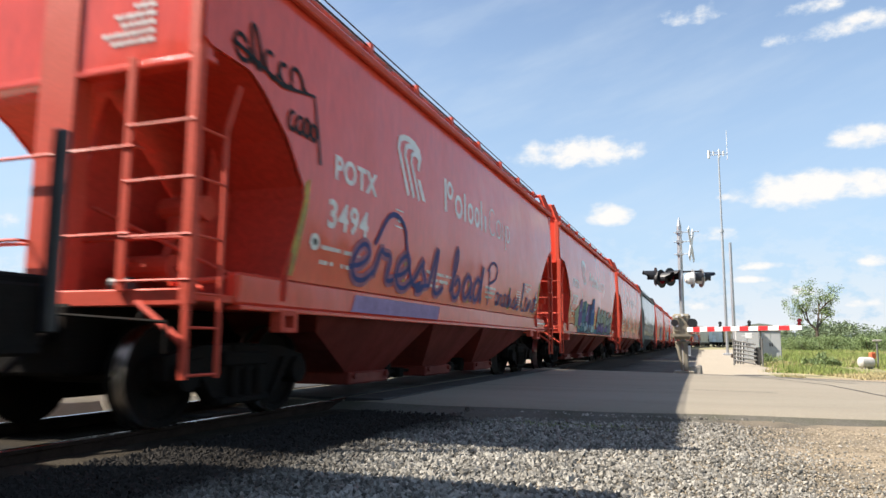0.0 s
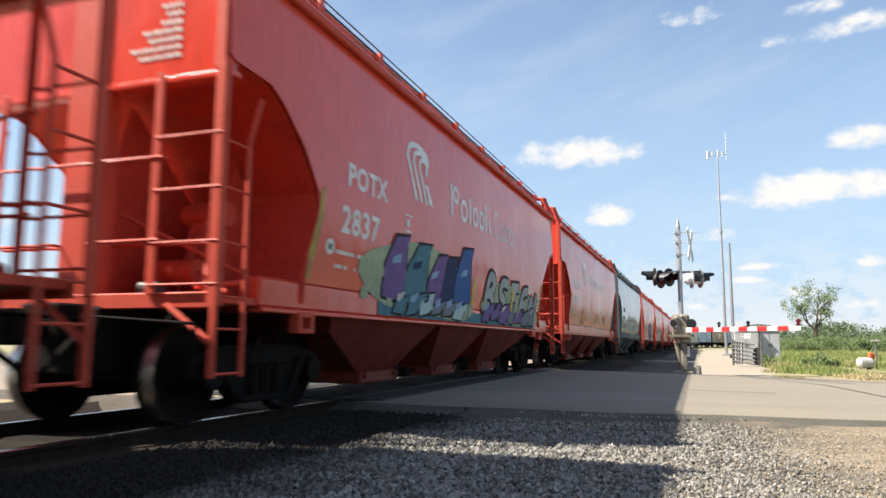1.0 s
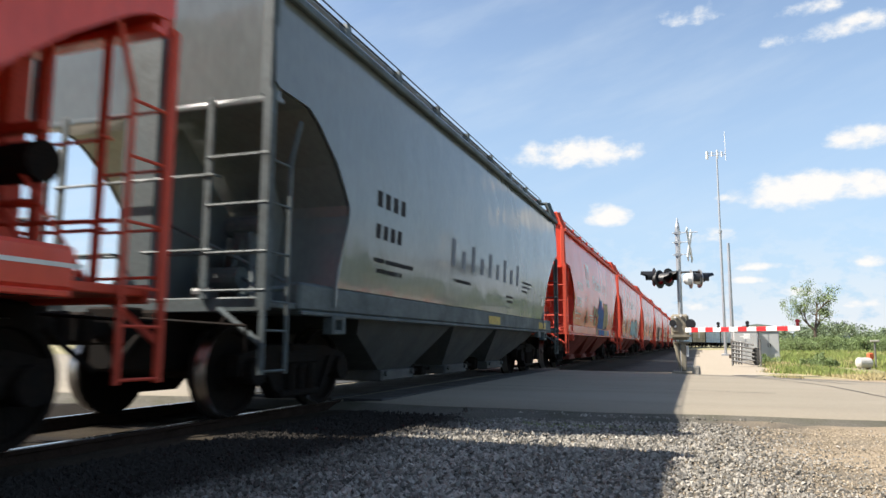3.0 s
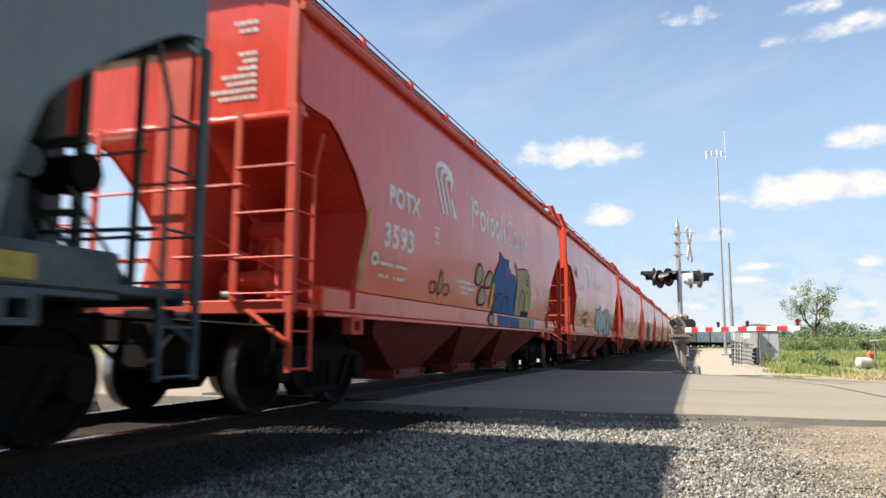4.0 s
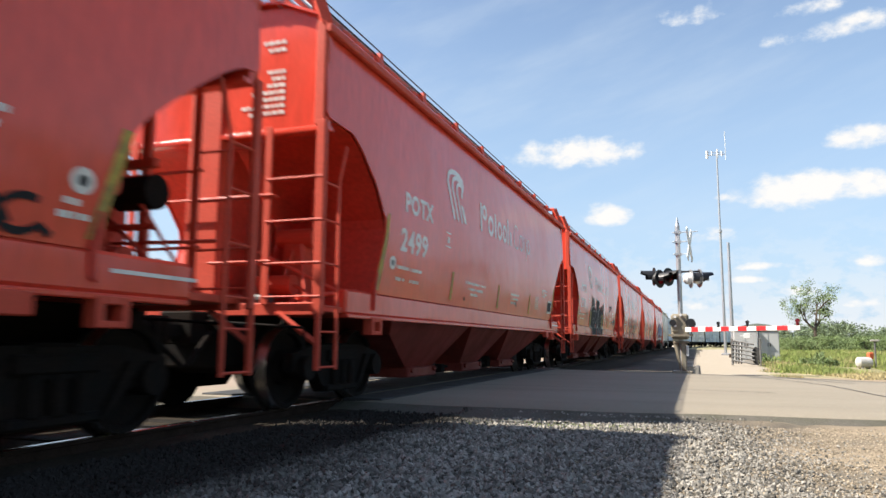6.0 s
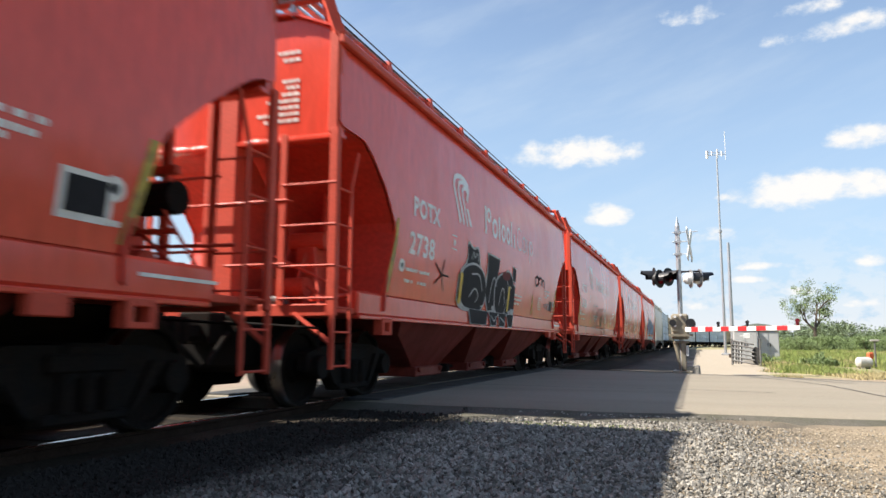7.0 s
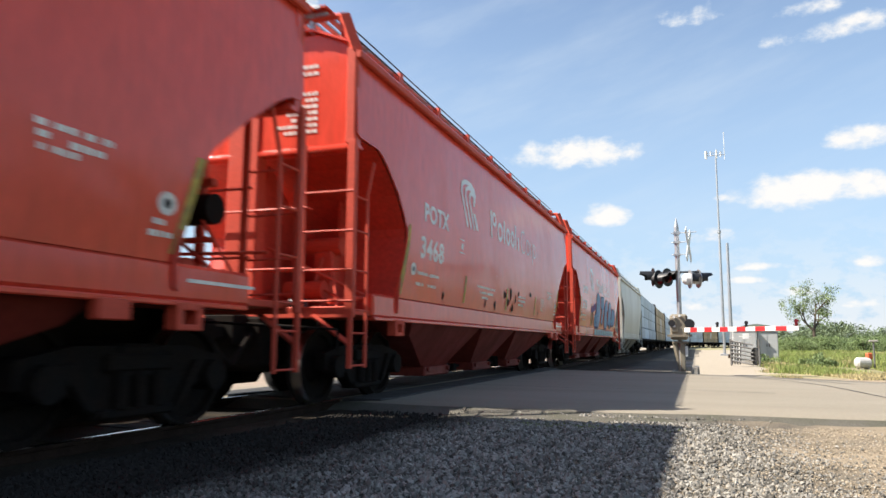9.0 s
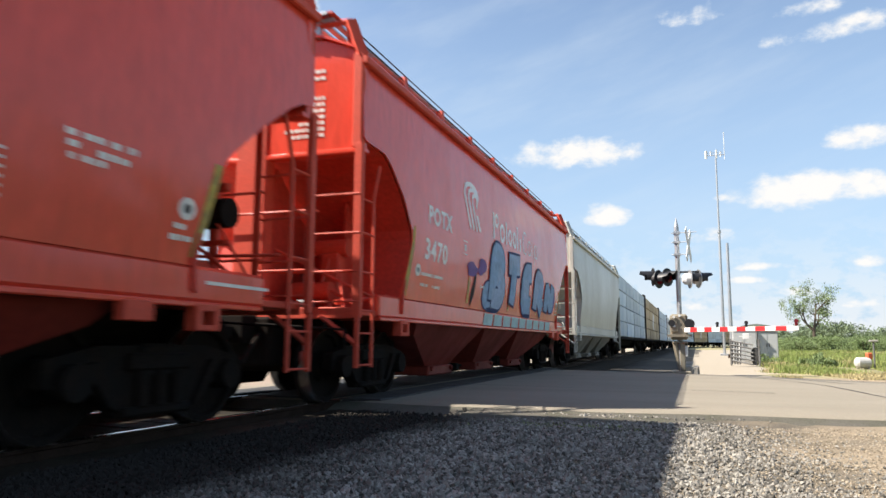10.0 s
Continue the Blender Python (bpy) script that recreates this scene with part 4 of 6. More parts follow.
def fleet_marks(car):
    """What every red wagon of the owner carries."""
    lettering("reporting_mark", "POTX", -5.03, 2.54, 0.26, 0.275, DECAL, car)
    bm = B()  # emblem of three nested bands, each rising, turning over and coming down
    for i in range(3):
        foot, top, r = -2.92 + 0.20 * i, 3.50 - 0.05 * i, 0.40 - 0.125 * i
        c = -2.86 + 0.10 * i
        path = [(foot, 2.76), (foot - 0.20, 3.10), (c - r, top - 0.16)]
        path += [(c + r * math.cos(radians(a)), top - 0.10 + (0.16 - 0.03 * i) * math.sin(radians(a))) for a in (150, 120, 90, 60, 30, 0, -30)]
        path += [(c + r * 0.75, top - 0.30 + 0.04 * i)]
        stroke(bm, path, 0.085 - 0.008 * i, 0.0002)
    bar(bm, -2.40, -2.27, 2.78, 3.06, -0.20)
    lay("emblem", bm, DECAL, car, 0.006, "white striped emblem")
    # word of bold and thin plain forms
    base = 2.80
    def tall(y, w, h, z=base):
        bm = B()
        bar(bm, y, y + w, z, z + h)
        lay("wordmark_form", bm, DECAL, car, 0.006)
    def oval(y, ry, rz, w, zc=base + 0.19, a0=0, a1=360):
        bm = B()
        ring(bm, y + ry, zc, ry - w / 2, rz - w / 2, w, a0, a1)
        lay("wordmark_form", bm, DECAL, car, 0.006)
    tall(-1.43, 0.10, 0.53), oval(-1.31, 0.15, 0.15, 0.075, base + 0.38)
    oval(-0.93, 0.20, 0.20, 0.085)
    tall(-0.44, 0.10, 0.48)
    oval(-0.24, 0.17, 0.19, 0.08), oval(0.16, 0.16, 0.19, 0.08)
    tall(0.55, 0.095, 0.54), tall(0.80, 0.095, 0.30)
    oval(1.10, 0.24, 0.27, 0.04, base + 0.26, 45, 315)
    oval(1.62, 0.18, 0.19, 0.038)
    tall(2.06, 0.04, 0.36), tall(2.30, 0.04, 0.54, base - 0.17)
    oval(2.37, 0.15, 0.18, 0.038)
    # small stencilled lines that cannot be read
    for y0, y1, z in ((-5.20, -4.75, 1.73), (-4.68, -4.28, 1.73), (-5.20, -4.88, 1.57), (-4.72, -4.38, 1.57), (-2.19, -0.96, 1.76), (-2.02, -1.12, 1.66), (-1.86, -1.45, 1.57), (0.98, 1.70, 1.76), (1.00, 1.66, 1.67), (1.02, 1.46, 1.58), (4.18, 4.80, 2.06), (4.2, 4.32, 1.99), (4.45, 4.80, 1.97), (4.22, 4.55, 1.91), (5.25, 5.45, 1.62), (5.22, 5.50, 1.53)):
        bm = B()
        dashes(bm, y0, y1, z, z + 0.05, int(y0 * 100 + z * 1000))
        tagged(lay("stencil_line", bm, DECAL, car, 0.006), kind="stuff")
    for k in range(6):
        bm = B()
        bar(bm, 3.40, 3.78, 1.58 + 0.055 * k, 1.60 + 0.055 * k)
        lay("stencil_line", bm, DECAL, car, 0.006)
    bm = B()
    for a in ((-3.33, -3.09, 2.48, 2.50), (-3.33, -3.09, 2.26, 2.28), (-3.26, -3.16, 2.33, 2.43)):
        bar(bm, *a)
    lay("inspection_stencil", bm, DECAL, car, 0.006)
    for y in (-5.34, 5.38):
        bm = B()
        poly(bm, [(y + 0.10 * math.cos(0.3 * i), 1.79 + 0.09 * math.sin(0.3 * i)) for i in range(21)])
        lay("round_sticker", bm, DECAL, car, 0.006, "round pale sticker with a dark centre")
        bm = B()
        poly(bm, [(y + 0.045 * math.cos(0.6 * i), 1.79 + 0.04 * math.sin(0.6 * i)) for i in range(10)])
        lay("sticker_centre", bm, BLACK, car, 0.009)
    bm = B()
    poly(bm, [(-5.84, 1.40), (-5.70, 1.40), (-5.54, 2.10), (-5.53, 2.42), (-5.62, 2.34), (-5.615, 2.18)])
    lay("reflective_strip", bm, YELLOW, car, 0.006)
    bm = B()
    poly(bm, [(5.47, 1.42), (5.57, 1.42), (5.77, 2.22), (5.67, 2.22)])
    lay("reflective_strip", bm, YELLOW, car, 0.006)
    for y in (-2.97, -0.08, 2.72):
        bm = B()
        bar(bm, y, y + 0.085, 1.44, 1.90, 0.04)
        lay("reflective_strip", bm, YELLOW, car, 0.006)
    bm = B()
    bar(bm, 5.7, 6.6, 1.22, 1.25)
    lay("stencil_line", bm, DECAL, car, 0.006)
    rng = random.Random(17)
    for z, w in ((4.13, 0.30), (4.04, 0.22), (3.78, 0.20), (3.70, 0.18), (3.62, 0.24), (3.54, 0.42), (3.46, 0.38), (3.38, 0.50), (3.30, 0.46)):
        bm = B()
        x = 1.04
        while x > 1.04 - w:
            d = rng.uniform(0.03, 0.08)
            box(bm, x - d, x, -7.188, -7.184, z, z + 0.045)
            x -= d + 0.015
        tagged(part("stencil_line", bm, DECAL, car), kind="stuff")


def paint(name, color, rough=0.75):
    return material(name, color, rough, spec=0.25, var=0.22, scale=2.5, fine=9, bump=0, tint=tuple(c * 0.55 + 0.02 for c in color))


P_BLUE, P_DEEP, P_VIOLET = paint("blue_spray", (0.05, 0.13, 0.34)), paint("navy_spray", (0.022, 0.04, 0.12)), paint("violet_spray", (0.20, 0.12, 0.30))
P_TEAL, P_AQUA, P_PALE = paint("teal_spray", (0.09, 0.22, 0.27)), paint("aqua_spray", (0.46, 0.61, 0.59)), paint("pale_green_spray", (0.40, 0.46, 0.30))
P_BLACK, P_SAND, P_LILAC = paint("black_spray", (0.016, 0.015, 0.017)), paint("sand_spray", (0.46, 0.38, 0.22)), paint("lilac_spray", (0.38, 0.27, 0.44))
P_STONE, P_INK = paint("pale_stone_spray", (0.44, 0.48, 0.46)), paint("ink_blue_spray", (0.060, 0.075, 0.21))
P_HALO = paint("faded_mauve_spray", (0.42, 0.17, 0.22))
P_ICE = paint("pale_ice_blue_spray", (0.36, 0.47, 0.62))
P_WHITE, P_SKY, P_GREY = paint("white_spray", (0.55, 0.54, 0.52)), paint("sky_blue_spray", (0.29, 0.43, 0.60)), paint("grey_spray", (0.20, 0.22, 0.25))


def shape(car, pts, mat, off, edge=None, w=0.05, soft=False):
    if soft:
        pts = chaikin(pts)
    if edge:
        bm = B()
        poly(bm, grow(pts, w))
        lay("graffiti_outline", bm, edge, car, off)
    bm = B()
    poly(bm, pts)
    lay("graffiti_fill", bm, mat, car, off + 0.004)


def scribble(car, mat, y0, y1, z0, z1, loops, w, seed, off=0.010, lean=0.2):
    """A run of round hooks, arches and stems with no letters in it."""
    rng = random.Random(seed)
    cell = (y1 - y0) / loops
    for i in range(loops):
        yc, kind = y0 + cell * (i + 0.5), rng.choice((0, 0, 1, 2, 3))
        top = z0 + (z1 - z0) * (rng.uniform(0.5, 0.7) if kind != 3 else 1.0)
        rz, ry = (top - z0) / 2, cell * rng.uniform(0.38, 0.55)
        if kind == 0:
            a0, a1 = rng.uniform(20, 80), rng.uniform(380, 430)
        elif kind == 1:
            a0, a1 = 200, -30
        elif kind == 2:
            a0, a1 = 60, 330
        else:
            a0, a1, ry = -110, 250, cell * 0.26
        pts = []
        for k in range(17):
            a = radians(a0 + (a1 - a0) * k / 16)
            z = z0 + rz + rz * math.sin(a)
            pts.append((yc + ry * math.cos(a) + lean * (z - z0), z))
        pts.append((pts[-1][0] + 0.3 * cell, z0 + rng.uniform(0, 0.25) * (z1 - z0)))
        bm = B()
        stroke(bm, pts, w, 0.0001)
        lay("graffiti_stroke", bm, mat, car, off + 0.0022 * (i % 2))


def shards(car, y0, y1, z0, z1, count, mats, seed, off, edge=P_BLACK):
    """Interlocking angular forms in cold colours."""
    rng = random.Random(seed)
    for i in range(count):
        f = (i + 0.5) / count
        yc, wid = y0 + (y1 - y0) * f, (y1 - y0) / count * rng.uniform(0.42, 0.62)
        top, bot = z1 - rng.uniform(0, 0.28) * (z1 - z0), z0 + rng.uniform(0, 0.12) * (z1 - z0)
        l = rng.uniform(0.02, 0.30)
        pts = [(yc - wid, bot), (yc + wid * 0.4, bot + rng.uniform(-0.03, 0.08)), (yc + wid, bot + 0.15), (yc + wid * 0.7 + l, top - rng.uniform(0.1, 0.3)), (yc + wid + l, top), (yc - wid * 0.3 + l, top - 0.06), (yc - wid + l * 0.5, (top + bot) / 2)]
        o = off + 0.0012 * (i % 3)
        shape(car, pts, rng.choice(mats), o, edge, 0.05)
        bm = B()
        zc = (top + bot) / 2
        poly(bm, [(yc - wid * 0.4, zc), (yc + wid * 0.35, zc + 0.05), (yc + wid * 0.3 + l * 0.5, zc + 0.17), (yc - wid * 0.3, zc + 0.10)])
        lay("graffiti_fill", bm, rng.choice((P_WHITE, P_DEEP, P_SKY)), car, o + 0.007)


def bubbles(car, y0, y1, z0, z1, count, fill, edge, seed, off=0.008, w=0.045, marks=True):
    rng = random.Random(seed)
    step = (y1 - y0) / count
    for i in range(count):
        yc = y0 + step * (i + 0.5)
        h = (z1 - z0) / 2 * rng.uniform(0.85, 1.0)
        pts = blob(yc, z0 + h, step * 0.58, h, rng, 0.10, 24, 2.4, rng.uniform(-0.05, 0.12))
        o = off + 0.0015 * (i % 2)
        if fill:
            shape(car, pts, fill, o, edge, w)
        else:
            bm = B()
            stroke(bm, pts + pts[:2], w * 0.7, 0.0001)
            lay("graffiti_stroke", bm, edge, car, o)
        if marks:
            bm = B()
            ring(bm, yc, z0 + h * 1.1, step * 0.16, h * 0.38, w * 0.6, rng.uniform(0, 90), rng.uniform(240, 330), 12)
            lay("graffiti_stroke", bm, edge, car, o + 0.008)


# strokes of block and script letters in a unit cell
BLOCK, SCRIPT = {}, {}
BLOCK["B"] = ([(0.15, 0), (0.12, 1), (0.6, 1), (0.85, 0.8), (0.6, 0.56), (0.15, 0.52)], [(0.5, 0.55), (0.95, 0.38), (0.8, 0.04), (0.15, 0.02)])
BLOCK["T"] = ([(0, 0.95), (1, 1)], [(0.5, 0.95), (0.42, 0)])
BLOCK["E"] = ([(0.9, 1), (0.15, 0.95), (0.1, 0.02), (0.95, 0.03)], [(0.12, 0.5), (0.7, 0.52)])
BLOCK["R"] = ([(0.1, 0), (0.12, 1), (0.6, 1), (0.85, 0.78), (0.6, 0.52), (0.15, 0.5)], [(0.4, 0.5), (0.95, 0)])
BLOCK["N"] = ([(0.1, 0), (0.12, 1), (0.85, 0.02), (0.92, 1)],)
BLOCK["H"] = ([(0.1, 0), (0.15, 1)], [(0.9, 0), (0.85, 1)], [(0.12, 0.5), (0.88, 0.52)])
BLOCK["O"] = ([(0.5, 1), (0.1, 0.85), (0.08, 0.15), (0.5, 0), (0.92, 0.15), (0.9, 0.85), (0.5, 1), (0.3, 0.95)],)
BLOCK["Z"] = ([(0.05, 0.97), (0.9, 1), (0.1, 0.03), (0.95, 0.02)],)
BLOCK["S"] = ([(0.9, 0.95), (0.2, 1), (0.1, 0.6), (0.85, 0.45), (0.85, 0.05), (0.05, 0.03)],)
BLOCK["I"] = ([(0.5, 0), (0.5, 0.62)], [(0.5, 0.85), (0.5, 1.0)])
SCRIPT["e"] = [(0, 0.3), (0.5, 0.4), (0.8, 0.7), (0.5, 0.95), (0.1, 0.6), (0.15, 0.1), (0.6, 0), (1, 0.3)]
SCRIPT["r"] = [(0, 0.2), (0.25, 0.95), (0.35, 0.75), (0.75, 0.8), (0.6, 0.1), (1, 0.2)]
SCRIPT["s"] = [(0, 0.2), (0.6, 1), (0.45, 0.7), (0.85, 0.3), (0.5, 0), (0.15, 0.1), (1, 0.25)]
SCRIPT["t"] = [(0, 0.2), (0.45, 1.7), (0.3, 0.2), (0.6, 0), (1, 0.3)]
SCRIPT["l"] = [(0, 0.2), (0.55, 1.3), (0.5, 1.9), (0.2, 1.6), (0.25, 0.2), (0.6, 0), (1, 0.3)]
SCRIPT["b"] = [(0, 0.2), (0.4, 1.5), (0.3, 1.9), (0.1, 1.4), (0.15, 0.1), (0.6, 0), (0.85, 0.5), (0.5, 0.8), (0.3, 0.5)]
SCRIPT["a"] = [(0.8, 0.8), (0.4, 1), (0.05, 0.5), (0.3, 0), (0.7, 0.3), (0.85, 0.95), (0.75, 0.1), (1, 0.2)]
SCRIPT["d"] = [(0.8, 0.8), (0.4, 1), (0.05, 0.5), (0.3, 0), (0.7, 0.3), (0.95, 1.9), (0.8, 0.1), (1, 0.2)]
SCRIPT["n"] = [(0, 0.1), (0.15, 0.95), (0.2, 0.1), (0.5, 0.95), (0.75, 0.7), (0.7, 0.1), (1, 0.2)]
SCRIPT["i"] = [(0.1, 0.2), (0.45, 0.95), (0.5, 0.1), (0.9, 0.2)]
SCRIPT["p"] = [(0.3, 0), (0.25, 1.6), (0, 1.3), (0.4, 1.9), (0.9, 1.7), (0.8, 1.1), (0.3, 0.9)]


def block_word(car, word, y0, y1, z0, z1, fills, edge, w, rim=0.05, off=0.010, drop=0.0, lean=0.06):
    """Fat sprayed letters: a rim stroke under each fill stroke; drop lowers the tops along the word."""
    cell = (y1 - y0) / len(word)
    for i, ch in enumerate(word):
        top = z1 - drop * i / len(word)
        for k, pts in enumerate(BLOCK[ch]):
            path = [(y0 + cell * (i + 0.14 + 0.72 * u) + lean * v, z0 + w / 2 + (top - z0 - w) * v) for u, v in pts]
            path = chaikin(path, False, 2)
            a, b = path[0], path[-1]
            for wide, mt, o, nm in ((w + 2 * rim, edge, 0.0, "graffiti_outline"), (w, fills[(i + k) % len(fills)], 0.006, "graffiti_fill")):
                e = rim * 0.9 if o == 0 else 0.0
                d0 = (Vector(path[1]) - Vector(a)).normalized() * e
                d1 = (Vector(b) - Vector(path[-2])).normalized() * e
                bm = B()
                stroke(bm, [(a[0] - d0.x, a[1] - d0.y)] + path[1:-1] + [(b[0] + d1.x, b[1] + d1.y)], wide, 0.00006)
                lay(nm, bm, mt, car, off + o + 0.0012 * ((k + 2 * i) % 4))


def script_word(car, word, y0, y1, z0, x_height, mat, w, off):
    """Joined handwriting in one thin sprayed line."""
    cell = (y1 - y0) / len(word)
    for i, ch in enumerate(word):
        path = [(y0 + cell * (i + u) + 0.12 * v * x_height, z0 + x_height * v) for u, v in SCRIPT[ch]]
        bm = B()
        stroke(bm, chaikin(path, False, 2), w, 0.00008)
        lay("graffiti_stroke", bm, mat, car, off + 0.0015 * (i % 2))


def chips(car, spots, seed):
    rng = random.Random(seed)
    for y, z, r in spots:
        bm = B()
        poly(bm, blob(y, z, r, r * rng.uniform(0.6, 1.6), rng, 0.4, 12, 2.0))
        lay("rust_spot", bm, RUST, car, 0.005)


def art_0(car):
    for mt, extra, off in ((P_HALO, 0.10, 0.006), (P_INK, 0.0, 0.010)):
        script_word(car, "erest", -4.55, -1.35, 1.46, 0.52, mt, 0.060 + extra, off)
        script_word(car, "bad", -1.0, 0.75, 1.46, 0.45, mt, 0.055 + extra, off)
    script_word(car, "p", 0.95, 1.75, 1.46, 0.45, P_INK, 0.05, 0.010)
    script_word(car, "aradise", 1.7, 3.65, 1.46, 0.30, P_INK, 0.042, 0.010)
    script_word(car, "land", 3.8, 5.3, 1.44, 0.36, P_INK, 0.042, 0.010)
    bm = B()
    stroke(bm, chaikin([(-3.9, 1.95), (-3.5, 2.45), (-3.0, 2.35), (-2.9, 2.0), (-2.6, 1.5), (-2.3, 1.6)], False), 0.07, 0.0001)
    lay("graffiti_stroke", bm, P_INK, car, 0.012)
    scribble(car, P_BLACK, -6.85, -5.70, 3.22, 3.62, 5, 0.045, 8, 0.010, -0.2)
    scribble(car, P_BLACK, -6.0, -5.45, 2.82, 3.12, 4, 0.042, 9, 0.012, 0.1)
    bm = B()
    stroke(bm, [(-6.9, 3.35), (-6.1, 3.2), (-5.5, 3.3), (-5.35, 2.6)], 0.04, 0.0002)
    lay("graffiti_stroke", bm, P_BLACK, car, 0.016)
    bm = B()
    bar(bm, -4.4, -1.5, 1.10, 1.30, 0.1)
    lay("graffiti_fill", bm, P_LILAC, car, 0.006)


def art_1(car):
    rng = random.Random(11)
    shape(car, blob(-2.3, 1.62, 2.15, 0.50, rng, 0.18, 30), P_PALE, 0.006)
    shape(car, blob(2.9, 1.52, 2.3, 0.42, rng, 0.12, 30), P_PALE, 0.006)
    for k in range(6):
        shape(car, blob(-4.4 + 0.25 * k, 1.35 + 0.14 * (k % 3), 0.10, 0.08, rng), P_PALE, 0.0065 + 0.0006 * k)
    shards(car, -3.9, -0.3, 1.25, 2.42, 5, (P_DEEP, P_BLUE, P_VIOLET, P_TEAL), 12, 0.012)
    shards(car, -3.6, -0.6, 1.12, 1.50, 6, (P_TEAL, P_AQUA, P_GREY), 13, 0.020)
    block_word(car, "BSTEN", 0.45, 5.05, 1.20, 2.12, (P_STONE,), P_BLACK, 0.19, 0.06, 0.010, 0.15, 0.22)
    shards(car, 0.5, 4.9, 1.12, 1.62, 7, (P_VIOLET, P_DEEP, P_VIOLET, P_GREY), 14, 0.020)
    for y in (-0.18, 2.62):
        bm = B()
        bar(bm, y, y + 0.11, 1.42, 1.90, 0.05)
        lay("reflective_strip", bm, TAPE, car, 0.030)
    bm = B()
    bar(bm, -4.0, 5.0, 1.10, 1.28)
    lay("graffiti_fill", bm, P_TEAL, car, 0.008)


def art_2(car):
    chips(car, [(-3.35, 1.75, 0.06), (-3.30, 1.58, 0.05), (-3.4, 1.45, 0.06), (0.2, 1.60, 0.05), (2.6, 1.7, 0.07), (-0.6, 1.5, 0.04), (3.1, 1.5, 0.05), (3.25, 1.68, 0.06)], 2)


BLUE_FORM = ((0.16, 1.36), (0.30, 1.63), (0.03, 1.94), (0.26, 2.21), (0.48, 2.36), (0.50, 2.56), (0.80, 2.44), (1.25, 2.46), (1.17, 2.25), (1.22, 2.08), (1.46, 2.22), (1.78, 2.20), (1.93, 2.0), (1.90, 1.36))
SAND_FORM = ((1.93, 1.36), (2.02, 2.15), (1.76, 2.48), (2.10, 2.36), (2.51, 2.40), (2.9, 2.42), (3.19, 2.28), (3.36, 1.88), (3.30, 1.55), (3.14, 1.38))


def art_4(car):
    rng = random.Random(41)
    for y, z, a, b in ((-0.88, 1.98, 0.19, 0.18), (-0.26, 1.94, 0.20, 0.14), (-0.64, 1.60, 0.24, 0.14), (0.10, 1.20, 0.17, 0.09)):
        shape(car, blob(y, z, a, b, rng, 0.2, 18, 2.0, 0.4), P_SAND, 0.008, P_BLACK, 0.05)
    shape(car, BLUE_FORM, P_BLUE, 0.008, P_BLACK, 0.04)
    shape(car, SAND_FORM, P_SAND, 0.010, P_BLACK, 0.04)
    shape(car, blob(1.15, 2.22, 0.28, 0.10, rng, 0.2), P_VIOLET, 0.014)
    bm = B()
    bar(bm, -0.11, 0.02, 1.47, 1.91, 0.14)
    lay("reflective_strip", bm, TAPE, car, 0.024)
    shape(car, blob(2.95, 1.7, 0.14, 0.24, rng, 0.1), YELLOW, 0.016, P_BLACK, 0.02)
    for pts in ([(2.2, 1.45), (2.3, 1.8), (2.5, 1.98), (2.7, 1.8), (2.75, 1.45)], [(2.75, 2.2), (3.05, 2.17)], [(2.75, 2.12), (3.1, 2.08)], [(0.75, 1.38), (0.85, 1.66), (1.1, 1.74), (1.3, 1.6), (1.35, 1.38)], [(1.75, 1.4), (1.8, 1.8), (1.95, 2.05)], [(0.3, 1.6), (0.5, 1.75), (0.7, 1.72)]):
        bm = B()
        stroke(bm, chaikin(pts, False), 0.03)
        lay("graffiti_stroke", bm, P_BLACK, car, 0.022)
    for y0, y1, mt in ((0.62, 1.55, P_BLUE), (1.65, 2.35, P_BLUE), (2.4, 2.95, P_SAND), (3.0, 3.5, P_SAND), (3.55, 4.0, P_SKY)):
        bm = B()
        bar(bm, y0, y1, 1.09, 1.31, -0.05)
        lay("graffiti_fill", bm, mt, car, 0.008)
    scribble(car, P_BLACK, -3.4, -2.5, 1.5, 1.85, 3, 0.03, 42)


def art_5(car):
    block_word(car, "HONEZ", -0.75, 3.6, 1.10, 2.26, (P_AQUA,), P_BLACK, 0.38, 0.040, 0.008, 0.06)
    block_word(car, "I", 3.3, 4.1, 1.13, 2.0, (P_AQUA,), P_BLACK, 0.20, 0.045, 0.008)
    rng = random.Random(53)
    for y, z in ((3.9, 1.92), (4.25, 1.75), (4.3, 1.30)):
        shape(car, blob(y, z, 0.13, 0.12, rng), P_AQUA, 0.010, P_BLACK, 0.035)
    scribble(car, P_BLACK, -5.95, -5.40, 2.92, 3.25, 4, 0.035, 54, 0.010, -0.2)
    scribble(car, P_BLACK, -4.1, -3.2, 1.72, 1.92, 4, 0.035, 55)
    scribble(car, P_BLACK, -4.2, -3.1, 1.45, 1.68, 4, 0.04, 56)
    scribble(car, P_BLACK, 4.5, 5.1, 1.4, 1.75, 2, 0.05, 57)


def art_6(car):
    bm = B()
    bar(bm, 4.93, 5.38, 1.53, 1.86)
    lay("notice_panel", bm, DECAL, car, 0.006, "pale framed dark notice panel")
    bm = B()
    bar(bm, 4.98, 5.33, 1.58, 1.82)
    lay("notice_field", bm, P_BLACK, car, 0.009)
    chips(car, [(1.5, 1.6, 0.05), (-2.2, 1.5, 0.05)], 6)


